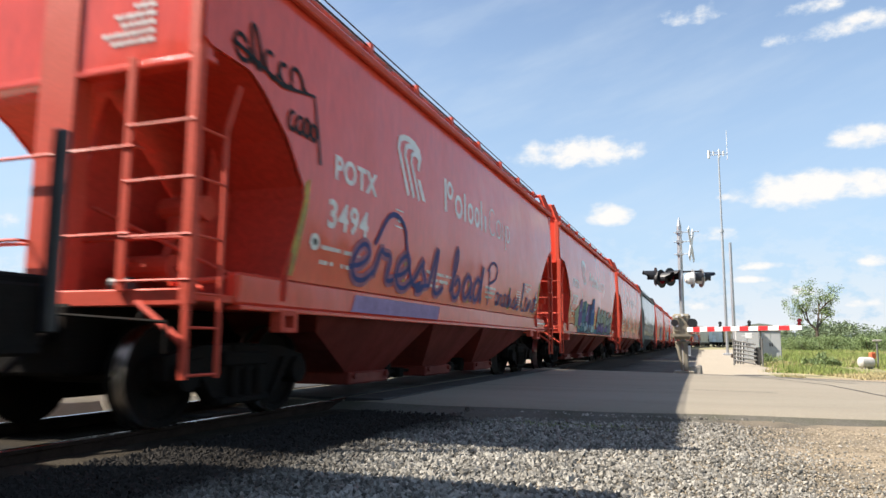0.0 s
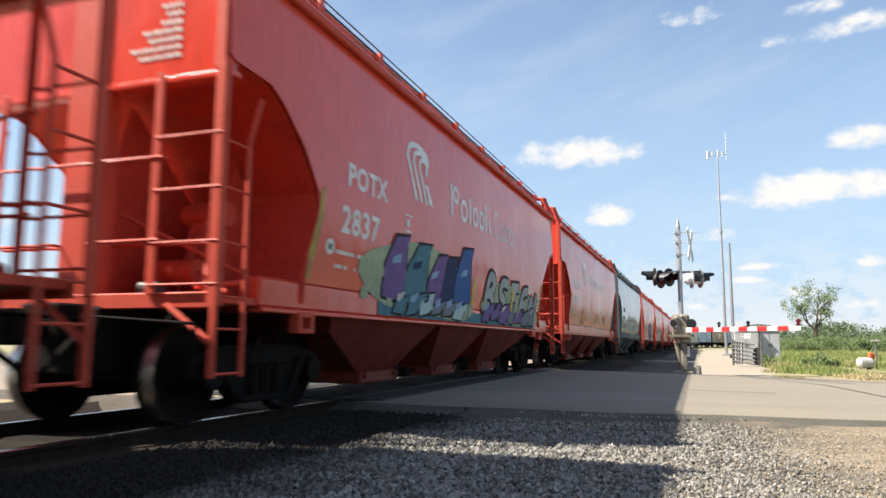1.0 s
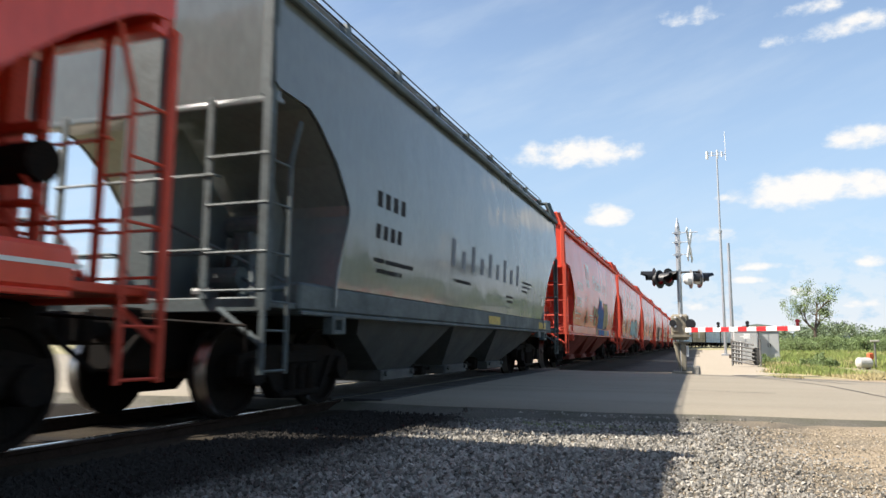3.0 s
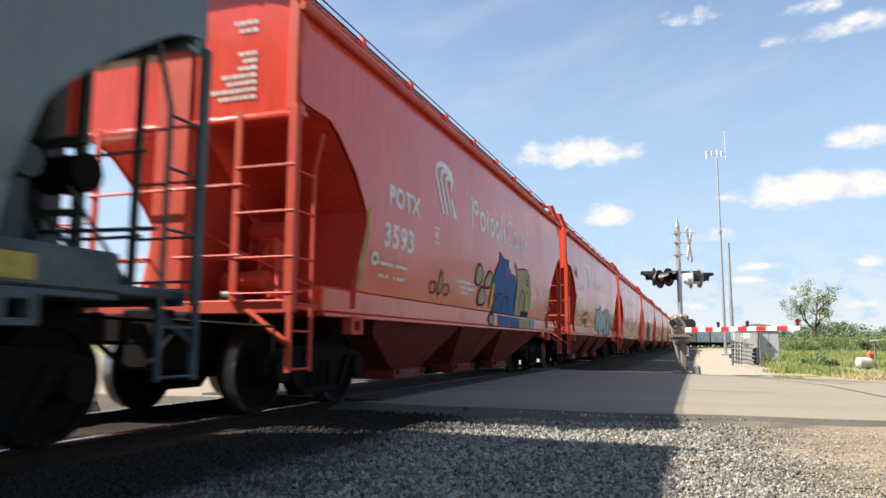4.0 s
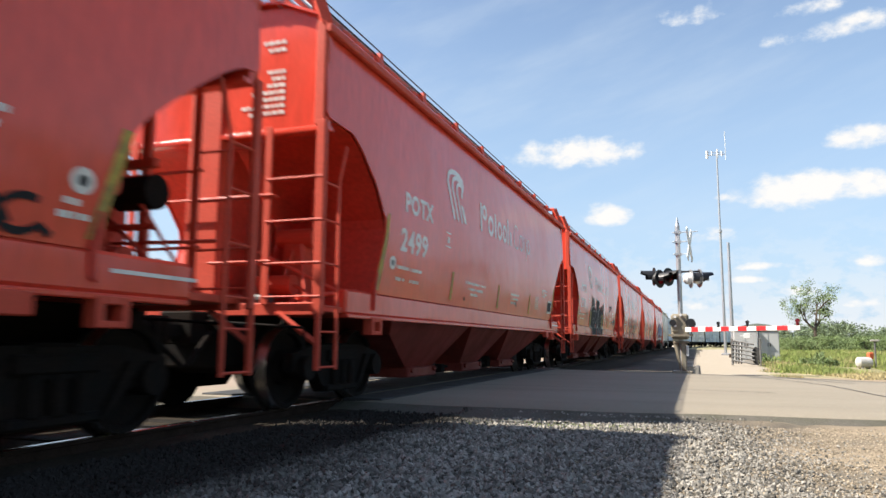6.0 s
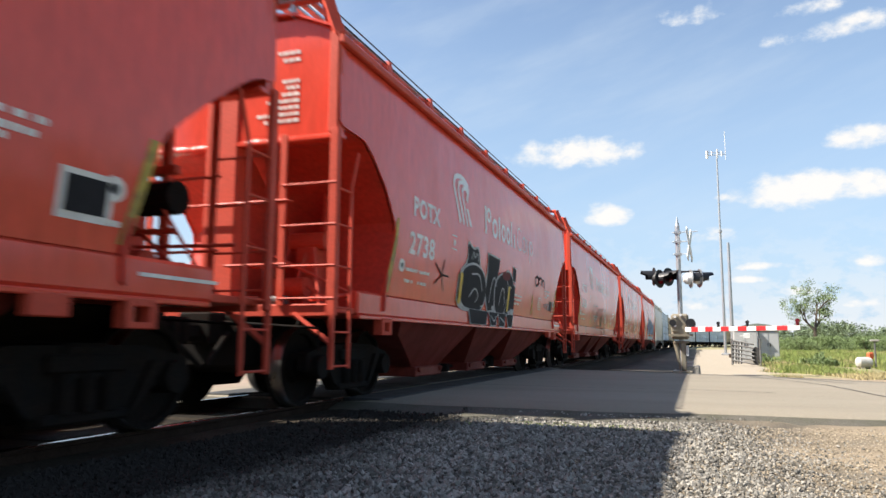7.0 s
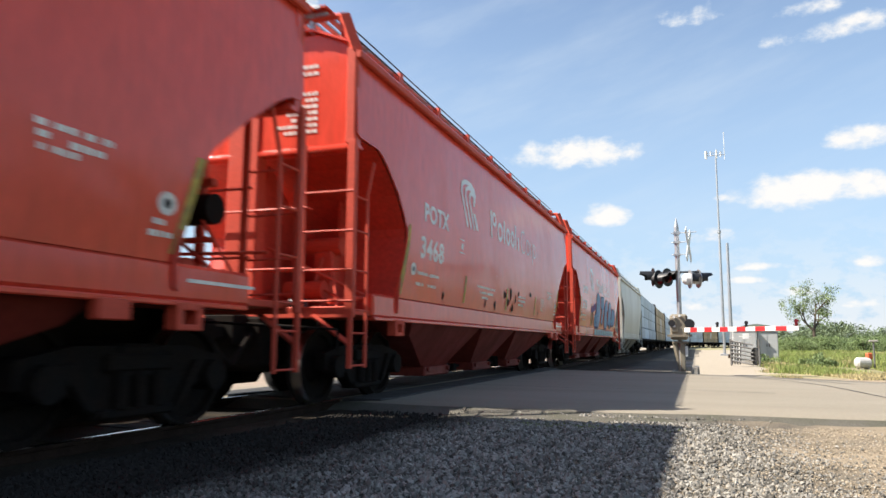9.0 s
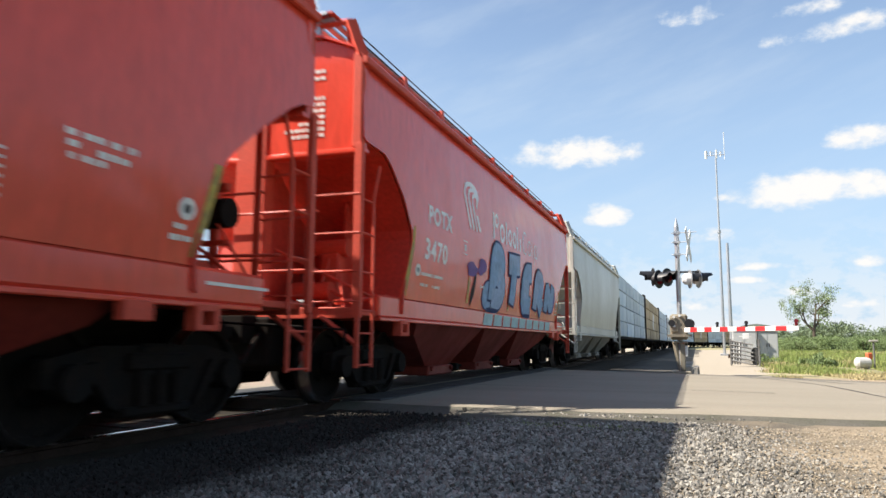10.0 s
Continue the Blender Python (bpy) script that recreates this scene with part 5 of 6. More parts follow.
def art_7(car):
    rng = random.Random(71)
    shape(car, [(-2.95, 1.45), (-2.6, 1.33), (-1.7, 1.36), (-1.5, 2.0), (-1.75, 2.12), (-1.85, 2.48), (-2.15, 2.36), (-2.5, 2.52), (-2.42, 2.12), (-2.85, 1.98)], P_BLACK, 0.006, P_WHITE, 0.05, True)
    shape(car, blob(-2.05, 1.72, 0.75, 0.40, rng, 0.06, 26), P_BLACK, 0.012, P_WHITE, 0.045)
    shape(car, [(-1.2, 2.42), (-0.35, 2.40), (-0.5, 2.05), (-0.45, 1.4), (-1.05, 1.36), (-1.3, 1.7), (-1.2, 2.1)], P_BLACK, 0.008, P_WHITE, 0.05)
    shape(car, blob(-0.15, 1.72, 0.48, 0.40, rng, 0.08, 24), P_BLACK, 0.014, P_WHITE, 0.045)
    shape(car, blob(0.42, 1.78, 0.36, 0.46, rng, 0.12, 24), P_BLACK, 0.010, P_WHITE, 0.045)
    shape(car, [(0.72, 1.4), (0.98, 1.38), (0.98, 1.95), (0.74, 2.0)], P_BLACK, 0.008, P_WHITE, 0.04)
    shape(car, [(0.74, 2.08), (0.98, 2.06), (1.0, 2.34), (0.76, 2.36)], P_BLACK, 0.008, P_WHITE, 0.035)
    for a, b in ((-2.25, -1.05), (-0.95, -0.35), (-0.28, 0.3), (0.38, 0.92)):  # drips over the sill
        shape(car, [(a, 1.34), (a + 0.12, 1.09), (b - 0.12, 1.09), (b, 1.34)], P_BLACK, 0.018, P_WHITE, 0.035)
    for pts in ([(-2.3, 1.55), (-2.0, 1.75), (-1.75, 1.60), (-1.9, 1.48)], [(-2.25, 1.95), (-1.75, 2.0), (-1.55, 1.7)], [(-1.05, 1.5), (-0.95, 1.9), (-0.75, 2.05), (-0.6, 1.85)], [(-0.3, 1.5), (-0.2, 1.85), (0.05, 1.85), (0.1, 1.5)], [(0.3, 1.55), (0.4, 1.95), (0.6, 1.9)], [(-2.3, 2.2), (-2.2, 2.38), (-2.1, 2.22), (-2.0, 2.38), (-1.9, 2.2)], [(-0.85, 1.28), (-0.6, 1.14), (-0.45, 1.28)], [(-0.15, 1.26), (0.2, 1.16)]):
        bm = B()
        stroke(bm, chaikin(pts, False), 0.03)
        lay("graffiti_stroke", bm, P_WHITE, car, 0.026)
    shape(car, blob(0.15, 2.12, 0.3, 0.09, rng), paint("maroon_spray", (0.16, 0.03, 0.03)), 0.020)
    for y in (-2.92, 0.30):
        bm = B()
        bar(bm, y, y + 0.13, 1.40, 1.92, 0.05)
        lay("reflective_strip", bm, TAPE, car, 0.032)
    scribble(car, P_BLACK, 3.0, 4.1, 2.15, 2.5, 3, 0.05, 72)
    scribble(car, P_WHITE, 4.1, 4.8, 1.62, 1.85, 3, 0.035, 73)
    bm = B()
    bar(bm, 4.85, 5.15, 1.60, 1.86)
    lay("notice_panel", bm, P_BLACK, car, 0.008)
    for a in range(5):
        bm = B()
        stroke(bm, [(-3.75, 1.8), (-3.75 + 0.35 * math.cos(a * 1.26), 1.8 + 0.26 * math.sin(a * 1.26))], 0.03)
        lay("graffiti_stroke", bm, RUST, car, 0.008 + 0.001 * a)


def art_8(car):
    bubbles(car, -2.4, 1.7, 1.38, 2.22, 6, None, P_BLACK, 81, w=0.05)
    bm = B()
    stroke(bm, [(-2.1 + 0.15 * i, 1.12 + (0.20 if i % 4 < 2 else 0.02)) for i in range(25)], 0.03)
    lay("graffiti_stroke", bm, P_BLACK, car, 0.008)
    chips(car, [(-1.4, 1.75, 0.14), (-1.3, 1.9, 0.08), (0.1, 1.62, 0.14), (0.25, 1.8, 0.10), (0.0, 1.5, 0.12), (1.2, 1.6, 0.08), (-3.9, 1.75, 0.06)], 8)


def art_9(car):
    chips(car, [(-0.2, 1.75, 0.08), (0.1, 1.62, 0.12), (0.3, 1.8, 0.10), (-0.9, 1.5, 0.07), (0.5, 1.5, 0.10), (0.75, 1.7, 0.06), (2.2, 1.9, 0.09), (1.0, 1.85, 0.05), (-4.0, 1.5, 0.06), (-1.6, 1.5, 0.05), (3.2, 1.5, 0.06)], 9)


def art_10(car):
    rng = random.Random(101)
    for y, z, a, b, mt in ((-2.75, 2.05, 0.32, 0.12, P_VIOLET), (-2.62, 1.72, 0.09, 0.30, P_BLACK), (-2.15, 2.15, 0.22, 0.18, P_VIOLET), (4.85, 1.9, 0.2, 0.30, P_VIOLET)):
        shape(car, blob(y, z, a, b, rng, 0.25, 20, 2.0, 0.3), mt, 0.005)
    shape(car, [(-2.05, 1.38), (-0.9, 1.38), (-0.9, 1.75), (-1.3, 1.95), (-2.0, 1.9)], P_SKY, 0.006, P_DEEP, 0.04, True)
    block_word(car, "BTERN", -1.75, 4.85, 1.36, 2.74, (P_SKY, P_ICE), P_DEEP, 0.44, 0.05, 0.012, 0.30)
    for i in range(9):
        bm = B()
        bar(bm, -1.9 + 0.72 * i, -1.3 + 0.72 * i, 1.09, 1.31, 0.1)
        lay("graffiti_fill", bm, P_AQUA, car, 0.008)


def grey_marks(car):
    for y0, y1, z, h in ((-4.9, -3.9, 2.45, 0.20), (-4.9, -4.0, 2.05, 0.18), (-4.9, -3.6, 1.75, 0.06), (-4.8, -4.0, 1.62, 0.06), (-1.8, -0.9, 1.75, 0.06), (3.0, 3.9, 2.1, 0.05), (3.0, 3.8, 2.0, 0.05), (3.0, 3.5, 1.9, 0.05), (1.6, 2.2, 1.7, 0.05), (1.7, 2.2, 1.6, 0.05)):
        bm = B()
        if h > 0.1:
            for q in range(4):
                bar(bm, y0 + (y1 - y0) * q / 4, y0 + (y1 - y0) * (q + 0.55) / 4, z, z + h)
        else:
            dashes(bm, y0, y1, z, z + h, int(y0 * 100 + z * 1000))
        tagged(lay("stencil_line", bm, P_BLACK, car, 0.006), kind="stuff")
    for i in range(9):
        bm = B()
        bar(bm, -2.0 + 0.55 * i, -1.82 + 0.55 * i, 2.0, 2.45 - 0.15 * (i % 2))
        lay("lettering_form", bm, P_GREY, car, 0.006)
    for y in (0.4, 5.0):
        bm = B()
        bar(bm, y, y + 0.85, 1.12, 1.28)
        lay("reflective_strip", bm, YELLOW, car, 0.006)
    bm = B()
    poly(bm, [(5.3 + 0.11 * math.cos(0.3 * i), 1.79 + 0.10 * math.sin(0.3 * i)) for i in range(21)])
    lay("round_sticker", bm, DECAL, car, 0.006)


ARTWORK = {0: art_0, 1: art_1, 2: art_2, 3: grey_marks, 4: art_4, 5: art_5, 6: art_6, 7: art_7, 8: art_8, 9: art_9, 10: art_10}
WORDS = {
    0: "red covered hopper wagon with violet and navy looping spray paint",
    1: "red covered hopper wagon with large blue and violet angular graffiti",
    2: "clean red covered hopper wagon with a few rust spots",
    3: "grey covered hopper wagon with dark faded lettering",
    4: "red covered hopper wagon with blue and sand-coloured graffiti",
    5: "red covered hopper wagon with pale aqua bubble graffiti",
    6: "red covered hopper wagon with a small dark notice panel",
    7: "red covered hopper wagon with black and white graffiti",
    8: "red covered hopper wagon with thin black outline graffiti",
    9: "red covered hopper wagon with clusters of rust spots",
    10: "red covered hopper wagon with light blue graffiti",
}

FLEET = []  # (thing, distance along the line of its middle at the start)


def build_train():
    red = hopper_car(RED, RED_LOW_SHADE, RED_FRAME, "red covered hopper wagon with white lettering, road dirt and shade painted underneath", "wagons of the freight train")
    fleet_marks(red)
    numbers = {0: "3494", 1: "2837", 2: "3492", 4: "3593", 5: "3347", 6: "2499", 7: "2738", 8: "3626", 9: "3468", 10: "3470"}
    shift = {0: -0.04, 2: 0.02, 3: 0.10, 4: 0.25, 5: 0.23, 6: 0.19, 7: 0.19, 8: 0.11, 9: 0.03, 10: -0.10, 11: -0.10}
    for k in [-1] + list(range(1, 12)) + [0]:  # wagons are not all equally long
        s = CAR0 + PITCH * k + shift.get(k, 0.0)
        if k == -1:
            car = lead_car()
        elif k == 0:
            car = red
        elif k == 3:
            car = hopper_car(GREY, GREY_LOW_SHADE, GREY_FRAME, "grey covered hopper wagon with dark faded lettering", "wagons of the freight train")
        elif k == 11:
            car = hopper_car(CREAM, CREAM_LOW_SHADE, CREAM, "cream covered hopper wagon with rust stains", "wagons of the freight train")
        else:
            car = copy_thing(red, Matrix())
        if k in numbers:
            lettering("road_number", numbers[k], -5.13, 1.99, 0.30, 0.25, DECAL, car)
        if k in ARTWORK:
            ARTWORK[k](car)
            car["label"] = WORDS[k]
        FLEET.append((car, s))
    s = CAR0 + PITCH * 11 + 7.9 + 11.35
    made = {}
    for i, wrap in enumerate((WRAP_BLUE, WRAP_TAN, WRAP_BLUE, WRAP_WHITE, WRAP_BLUE, WRAP_BLUE, WRAP_TAN, WRAP_BLUE, WRAP_TAN, WRAP_BLUE, WRAP_WHITE)):
        words = {WRAP_BLUE: "centre-beam flat wagon loaded with blue and white wrapped lumber", WRAP_TAN: "centre-beam flat wagon loaded with bare tan lumber", WRAP_WHITE: "centre-beam flat wagon loaded with white wrapped lumber"}[wrap]
        if wrap in made:
            car = copy_thing(made[wrap], Matrix())
        else:
            car = made[wrap] = lumber_car(wrap, words)
        FLEET.append((car, s))
        s += 22.7


def motions():
    for car, s in FLEET:
        if s < BEND_S - 9:
            times = (0.0, 5.0, 10.0)
        else:
            times = [0.5 * i for i in range(21)]
        rows = []
        for t in times:
            x, y, th = on_track(s - SPEED * t)
            rows.append((t, pose(x, y, 0, 0, 0, th)))
        walk(car, rows)
        for ob in car.children_recursive:
            if ob.name.startswith("wheelset") and 0 <= s < CAR0 + 11 * PITCH:
                spin = math.degrees(SPEED / 0.457)
                base = ob.location.copy()
                walk(ob, [(k / 25, Matrix.Translation(base) @ pose(0, 0, 0, (k * spin / 25) % 360)) for k in range(251)])


# ---- beside the road ----
def signal_mast():
    sm = thing("crossing_signal", "crossing signal mast with two light pairs and lowered gate", "railway signal", at=pose(-0.42, 20.3, -0.02))
    bm = B()
    tube(bm, (0, 0, 0.0), (0, 0, 3.95), 0.062, n=14)
    lathe(bm, [(3.95, 0.062), (4.0, 0.05), (4.2, 0.012)], "z", 12)
    part("mast", bm, GALV, sm)
    bm = B()
    box(bm, -0.26, 0.26, -0.24, 0.24, -0.12, 0.06, bevel=0.03)
    box(bm, -0.02, 0.11, -0.10, 0.10, 0.06, 0.80, bevel=0.02)
    tube(bm, (-0.02, 0, 0.05), (-0.15, 0, 0.84), 0.05, 0.07, n=8)
    box(bm, -0.20, 0.20, -0.12, 0.12, 0.78, 0.84, bevel=0.015)
    part("base", bm, BEIGE, sm, "weathered beige junction box base")
    bm = B()
    box(bm, 0.11, 0.18, -0.10, 0.02, 0.44, 0.72, bevel=0.015)
    part("meter_box", bm, WHITE, sm)
    bm = B()  # gate mechanism
    box(bm, -0.25, 0.20, -0.20, 0.20, 0.88, 1.56, bevel=0.05)
    box(bm, -0.32, 0.30, -0.26, -0.20, 0.96, 1.02)
    box(bm, -0.24, -0.06, -0.24, -0.20, 1.08, 1.48, bevel=0.02)
    mech = part("gate_mechanism", bm, BEIGE, sm, "weathered beige gate motor housing")
    for x, z, r in ((-0.20, 1.32, 0.09), (0.25, 1.30, 0.13)):
        bm = B()
        tube(bm, (x, -0.28, z), (x, -0.20, z), r, n=18)
        part("counterweight", bm, BLACK, mech)
    for x, z in ((-0.14, 1.48), (-0.14, 1.24), (0.0, 1.52)):
        bm = B()
        tube(bm, (x, -0.27, z), (x, -0.20, z), 0.035, n=10)
        part("bolt_cap", bm, WHITE, mech)
    bm = B()
    tube(bm, (-0.52, 0, 2.70), (0.56, 0, 2.70), 0.026, n=8)
    for x in (-0.42, 0.34, 0.52):
        tube(bm, (x, 0, 2.70), (x, 0, 2.56), 0.022, n=8)
    part("cross_arm", bm, BLACK, sm)

    def lamp(x, y, z, turn, face, name):
        """One flashing unit: backing disc, hood, housing and lens."""
        m = pose(x, y, z, 0, 0, turn)
        bm = B()
        lathe(bm, [(-0.01, 0.25), (0.01, 0.25)], "y", 26)
        bm.transform(m)
        unit = part(name, bm, BLACK if face else GALV, sm)
        bm = B()
        lathe(bm, [(0.01, 0.16), (0.12, 0.15), (0.2, 0.08)], "y", 18)
        bm.transform(m)
        part("housing", bm, BLACK if face else WHITE, unit)
        bm = B()
        lathe(bm, [(-0.03, 0.145), (-0.012, 0.15)], "y", 18)
        bm.transform(m)
        part("lens", bm, LENS, unit)
        bm = B()
        n = 12
        for r in (0.165, 0.158):
            ra = [bm.verts.new((r * math.cos(math.pi * (i / n * 1.3 - 0.15)), -0.02, r * math.sin(math.pi * (i / n * 1.3 - 0.15)))) for i in range(n + 1)]
            rb = [bm.verts.new((r * math.cos(math.pi * (i / n * 1.3 - 0.15)), -0.34 if 2 < i < n - 2 else -0.2, r * math.sin(math.pi * (i / n * 1.3 - 0.15)))) for i in range(n + 1)]
            for i in range(n):
                bm.faces.new((ra[i], ra[i + 1], rb[i + 1], rb[i]))
        bm.transform(m)
        part("hood", bm, BLACK, unit)

    lamp(-0.50, -0.05, 2.52, 62, True, "flashing_lamp")
    lamp(-0.28, 0.12, 2.58, 56, True, "flashing_lamp")
    lamp(-0.66, 0.15, 2.60, -75, True, "flashing_lamp")
    lamp(0.30, -0.08, 2.50, 105, False, "flashing_lamp")
    lamp(0.52, 0.08, 2.52, 110, False, "flashing_lamp")
    # crossbuck, nearly edge-on
    for s in (1, -1):
        bm = B()
        box(bm, -0.012, 0.012, -0.52, 0.52, -0.09, 0.09, bevel=0.006)
        bm.transform(pose(0.30, -0.10 + 0.02 * s, 3.42, 52 * s, 0, -10))
        part("crossbuck_board", bm, WHITE, sm)
    for z, reach in ((3.78, 0.52), (3.52, 0.30), (3.18, 0.30)):
        bm = B()
        box(bm, -0.085, 0.085, -0.085, 0.085, z - 0.03, z + 0.03)
        tube(bm, (-0.14, 0, z), (reach, -0.05, z), 0.013, n=6)
        part("sign_bracket", bm, GALV, sm)
    # lowered arm in red and white lengths
    a, b = Vector((0.10, -0.15, 1.14)), Vector((2.30, -4.8, 1.09))
    d = b - a
    n = 13
    arm = None
    for i in range(n):
        bm = B()
        h = 0.062 - 0.02 * i / n
        box(bm, 0, d.length / n, -0.012, 0.012, -h, h, bevel=0.004)
        bm.transform(Matrix.Translation(a + d * (i / n)) @ d.to_track_quat("X", "Z").to_matrix().to_4x4())
        if arm is None:
            arm = part("gate_arm", bm, WHITE, sm, "lowered gate arm with red and white stripes")
        else:
            part("stripe", bm, SIGNRED if i % 2 else WHITE, arm)
    for f in (0.36, 0.62, 0.985):
        p = a + d * f
        bm = B()
        box(bm, p.x - 0.03, p.x + 0.03, p.y - 0.04, p.y + 0.04, p.z + 0.045, p.z + 0.11, bevel=0.01)
        tube(bm, (p.x, p.y - 0.05, p.z + 0.14), (p.x, p.y + 0.05, p.z + 0.14), 0.04, n=12)
        part("arm_lamp", bm, LENS if f > 0.9 else BLACK, arm)
    bm = B()
    for i in range(6):
        r = 0.14 + 0.08 * (i % 3)
        tube(bm, (0.05 + 0.06 * i, 0.10, -0.08), (0.10 + 0.06 * i, 0.02, 0.10 + 0.3 * r), 0.09 + 0.03 * (i % 2), 0.05, n=7)
    part("footing_rubble", bm, CONCRETE, sm)


def tower():
    tw = thing("radio_mast", "slender galvanised radio mast with whip antennas", "antenna mast", at=pose(1.86, 56.3, -0.06))
    bm = B()
    tube(bm, (0, 0, 0), (0, 0, 9.1), 0.10, 0.085, n=12)
    tube(bm, (0, 0, 9.1), (0, 0, 14.9), 0.07, 0.055, n=12)
    lathe(bm, [(9.0, 0.13), (9.2, 0.13)], "z", 12)
    box(bm, -0.3, 0.3, -0.3, 0.3, -0.1, 0.12, bevel=0.03)
    part("mast", bm, GALV, tw)
    bm = B()
    tube(bm, (-0.7, 0, 14.95), (0.62, 0, 14.95), 0.03, n=8)
    tube(bm, (-0.6, 0, 15.15), (0.5, 0, 15.1), 0.02, n=8)
    part("antenna_bar", bm, GALV, tw)
    for x, z0, z1, r in ((-0.68, 14.7, 15.3, 0.09), (-0.35, 14.9, 15.25, 0.05), (0.05, 14.7, 15.35, 0.06), (0.62, 14.5, 16.7, 0.022), (0.35, 14.8, 15.2, 0.05)):
        bm = B()
        tube(bm, (x, 0, z0), (x, 0, z1), r, n=8)
        part("antenna", bm, WHITE, tw)
    pl = thing("utility_pole", "grey steel pole on a dark footing", "pole", at=pose(1.98, 47.0, -0.06))
    bm = B()
    tube(bm, (0, 0, 0), (0, 0, 7.0), 0.11, 0.08, n=12)
    part("shaft", bm, GALV, pl)
    bm = B()
    lathe(bm, [(-0.1, 0.26), (0.18, 0.24), (0.2, 0.12)], "z", 14)
    part("footing", bm, RUST, pl)


def cabinets():
    for x, y, w, d, h in ((2.05, 36.0, 1.0, 0.7, 1.45), (3.05, 36.3, 0.85, 0.7, 1.40)):
        c = thing("relay_cabinet", "grey steel railway relay cabinet beside the track", "cabinet", "relay cabinets", at=pose(x, y, -0.07))
        bm = B()
        box(bm, -w / 2, w / 2, -d / 2, d / 2, 0.08, h, bevel=0.02)
        part("body", bm, CABINET, c)
        bm = B()
        box(bm, -w / 2 - 0.05, w / 2 + 0.05, -d / 2 - 0.06, d / 2 + 0.05, h, h + 0.05, bevel=0.015)
        part("roof", bm, GALV, c)
        bm = B()
        box(bm, -w / 2 - 0.06, w / 2 + 0.06, -d / 2 - 0.08, d / 2 + 0.08, -0.1, 0.08, bevel=0.02)
        part("plinth", bm, CONCRETE, c)
        for s in (-1, 1):
            bm = B()
            box(bm, s * w / 4 - w / 4 + 0.02, s * w / 4 + w / 4 - 0.02, -d / 2 - 0.018, -d / 2 - 0.002, 0.14, h - 0.05, bevel=0.006)
            door = part("door", bm, CABINET, c)
            bm = B()
            box(bm, s * 0.05 - 0.015, s * 0.05 + 0.015, -d / 2 - 0.045, -d / 2 - 0.018, 0.70, 0.86, bevel=0.005)
            part("handle", bm, BLACK, door)
    sg = thing("notice_sign", "small white notice on a thin white post", "sign", at=pose(1.72, 33.6, -0.07))
    bm = B()
    tube(bm, (0, 0, 0), (0, 0, 0.95), 0.035, n=8)
    part("post", bm, WHITE, sg)
    bm = B()
    box(bm, 0.14, 0.40, -0.05, -0.03, 1.05, 1.28, bevel=0.008)
    box(bm, -0.02, 0.46, -0.028, -0.012, 1.14, 1.18)
    part("plate", bm, WHITE, sg)
    g = thing("steel_gate_panel", "leaning galvanised gate panel with slanting bars", "gate", at=pose(1.62, 30.0, -0.07, 0, 0, -18))
    for x in (-0.42, 0.62):
        bm = B()
        box(bm, x - 0.03, x + 0.03, -0.03, 0.03, 0.0, 1.02, bevel=0.008)
        part("upright", bm, DULL_STEEL, g)
    for k in range(6):
        bm = B()
        tube(bm, (-0.40, 0, 0.95 - 0.15 * k), (0.40, -0.02, 0.80 - 0.15 * k), 0.032, n=8)
        part("bar", bm, DULL_STEEL, g)
    for k in range(4):
        bm = B()
        tube(bm, (-0.40 + 0.1 * k, 0.04, 0.05), (-0.35 + 0.1 * k, 0.05, 0.9), 0.03, n=8)
        part("bar", bm, DULL_STEEL, g)
    bm = B()
    lathe(bm, [(-0.10, 0.22), (-0.10, 0.34), (0.10, 0.34), (0.10, 0.22)], "y", 20, at=(0.45, 0.12, 0.36))
    bm.transform(Matrix.Diagonal((0.45, 1, 1, 1)) @ Matrix.Translation((0.55, 0, 0)))
    part("tyre", bm, RUBBER, g)
    t = thing("white_tank", "small white tank lying in the grass", "tank", at=pose(5.42, 28.6, -0.10, 0, 0, 20))
    t.scale = (0.66, 0.66, 0.72)
    bm = B()
    lathe(bm, [(-0.42, 0.05), (-0.38, 0.18), (-0.30, 0.26), (0.30, 0.26), (0.38, 0.18), (0.42, 0.05)], "x", 18, at=(0, 0, 0.32))
    part("shell", bm, TANK_PAINT, t)
    for x in (-0.2, 0.2):
        bm = B()
        box(bm, x - 0.04, x + 0.04, -0.2, 0.2, -0.1, 0.14, bevel=0.01)
        part("foot", bm, CONCRETE, t)
    bm = B()
    box(bm, 0.20, 0.50, -0.12, 0.12, 0.48, 0.80, bevel=0.05)
    part("valve_box", bm, ORANGE, t)
    mk = thing("marker_post", "thin grey marker post with a pale cap", "marker post", at=pose(5.78, 28.6, -0.05))
    bm = B()
    tube(bm, (0, 0, 0), (0, 0, 0.90), 0.03, n=10)
    part("post", bm, DULL_STEEL, mk)
    bm = B()
    tube(bm, (0, 0, 0.86), (0, 0, 0.90), 0.03, n=10)
    box(bm, -0.13, 0.15, -0.05, 0.05, 0.90, 0.97, bevel=0.015)
    part("cap", bm, CONCRETE, mk)


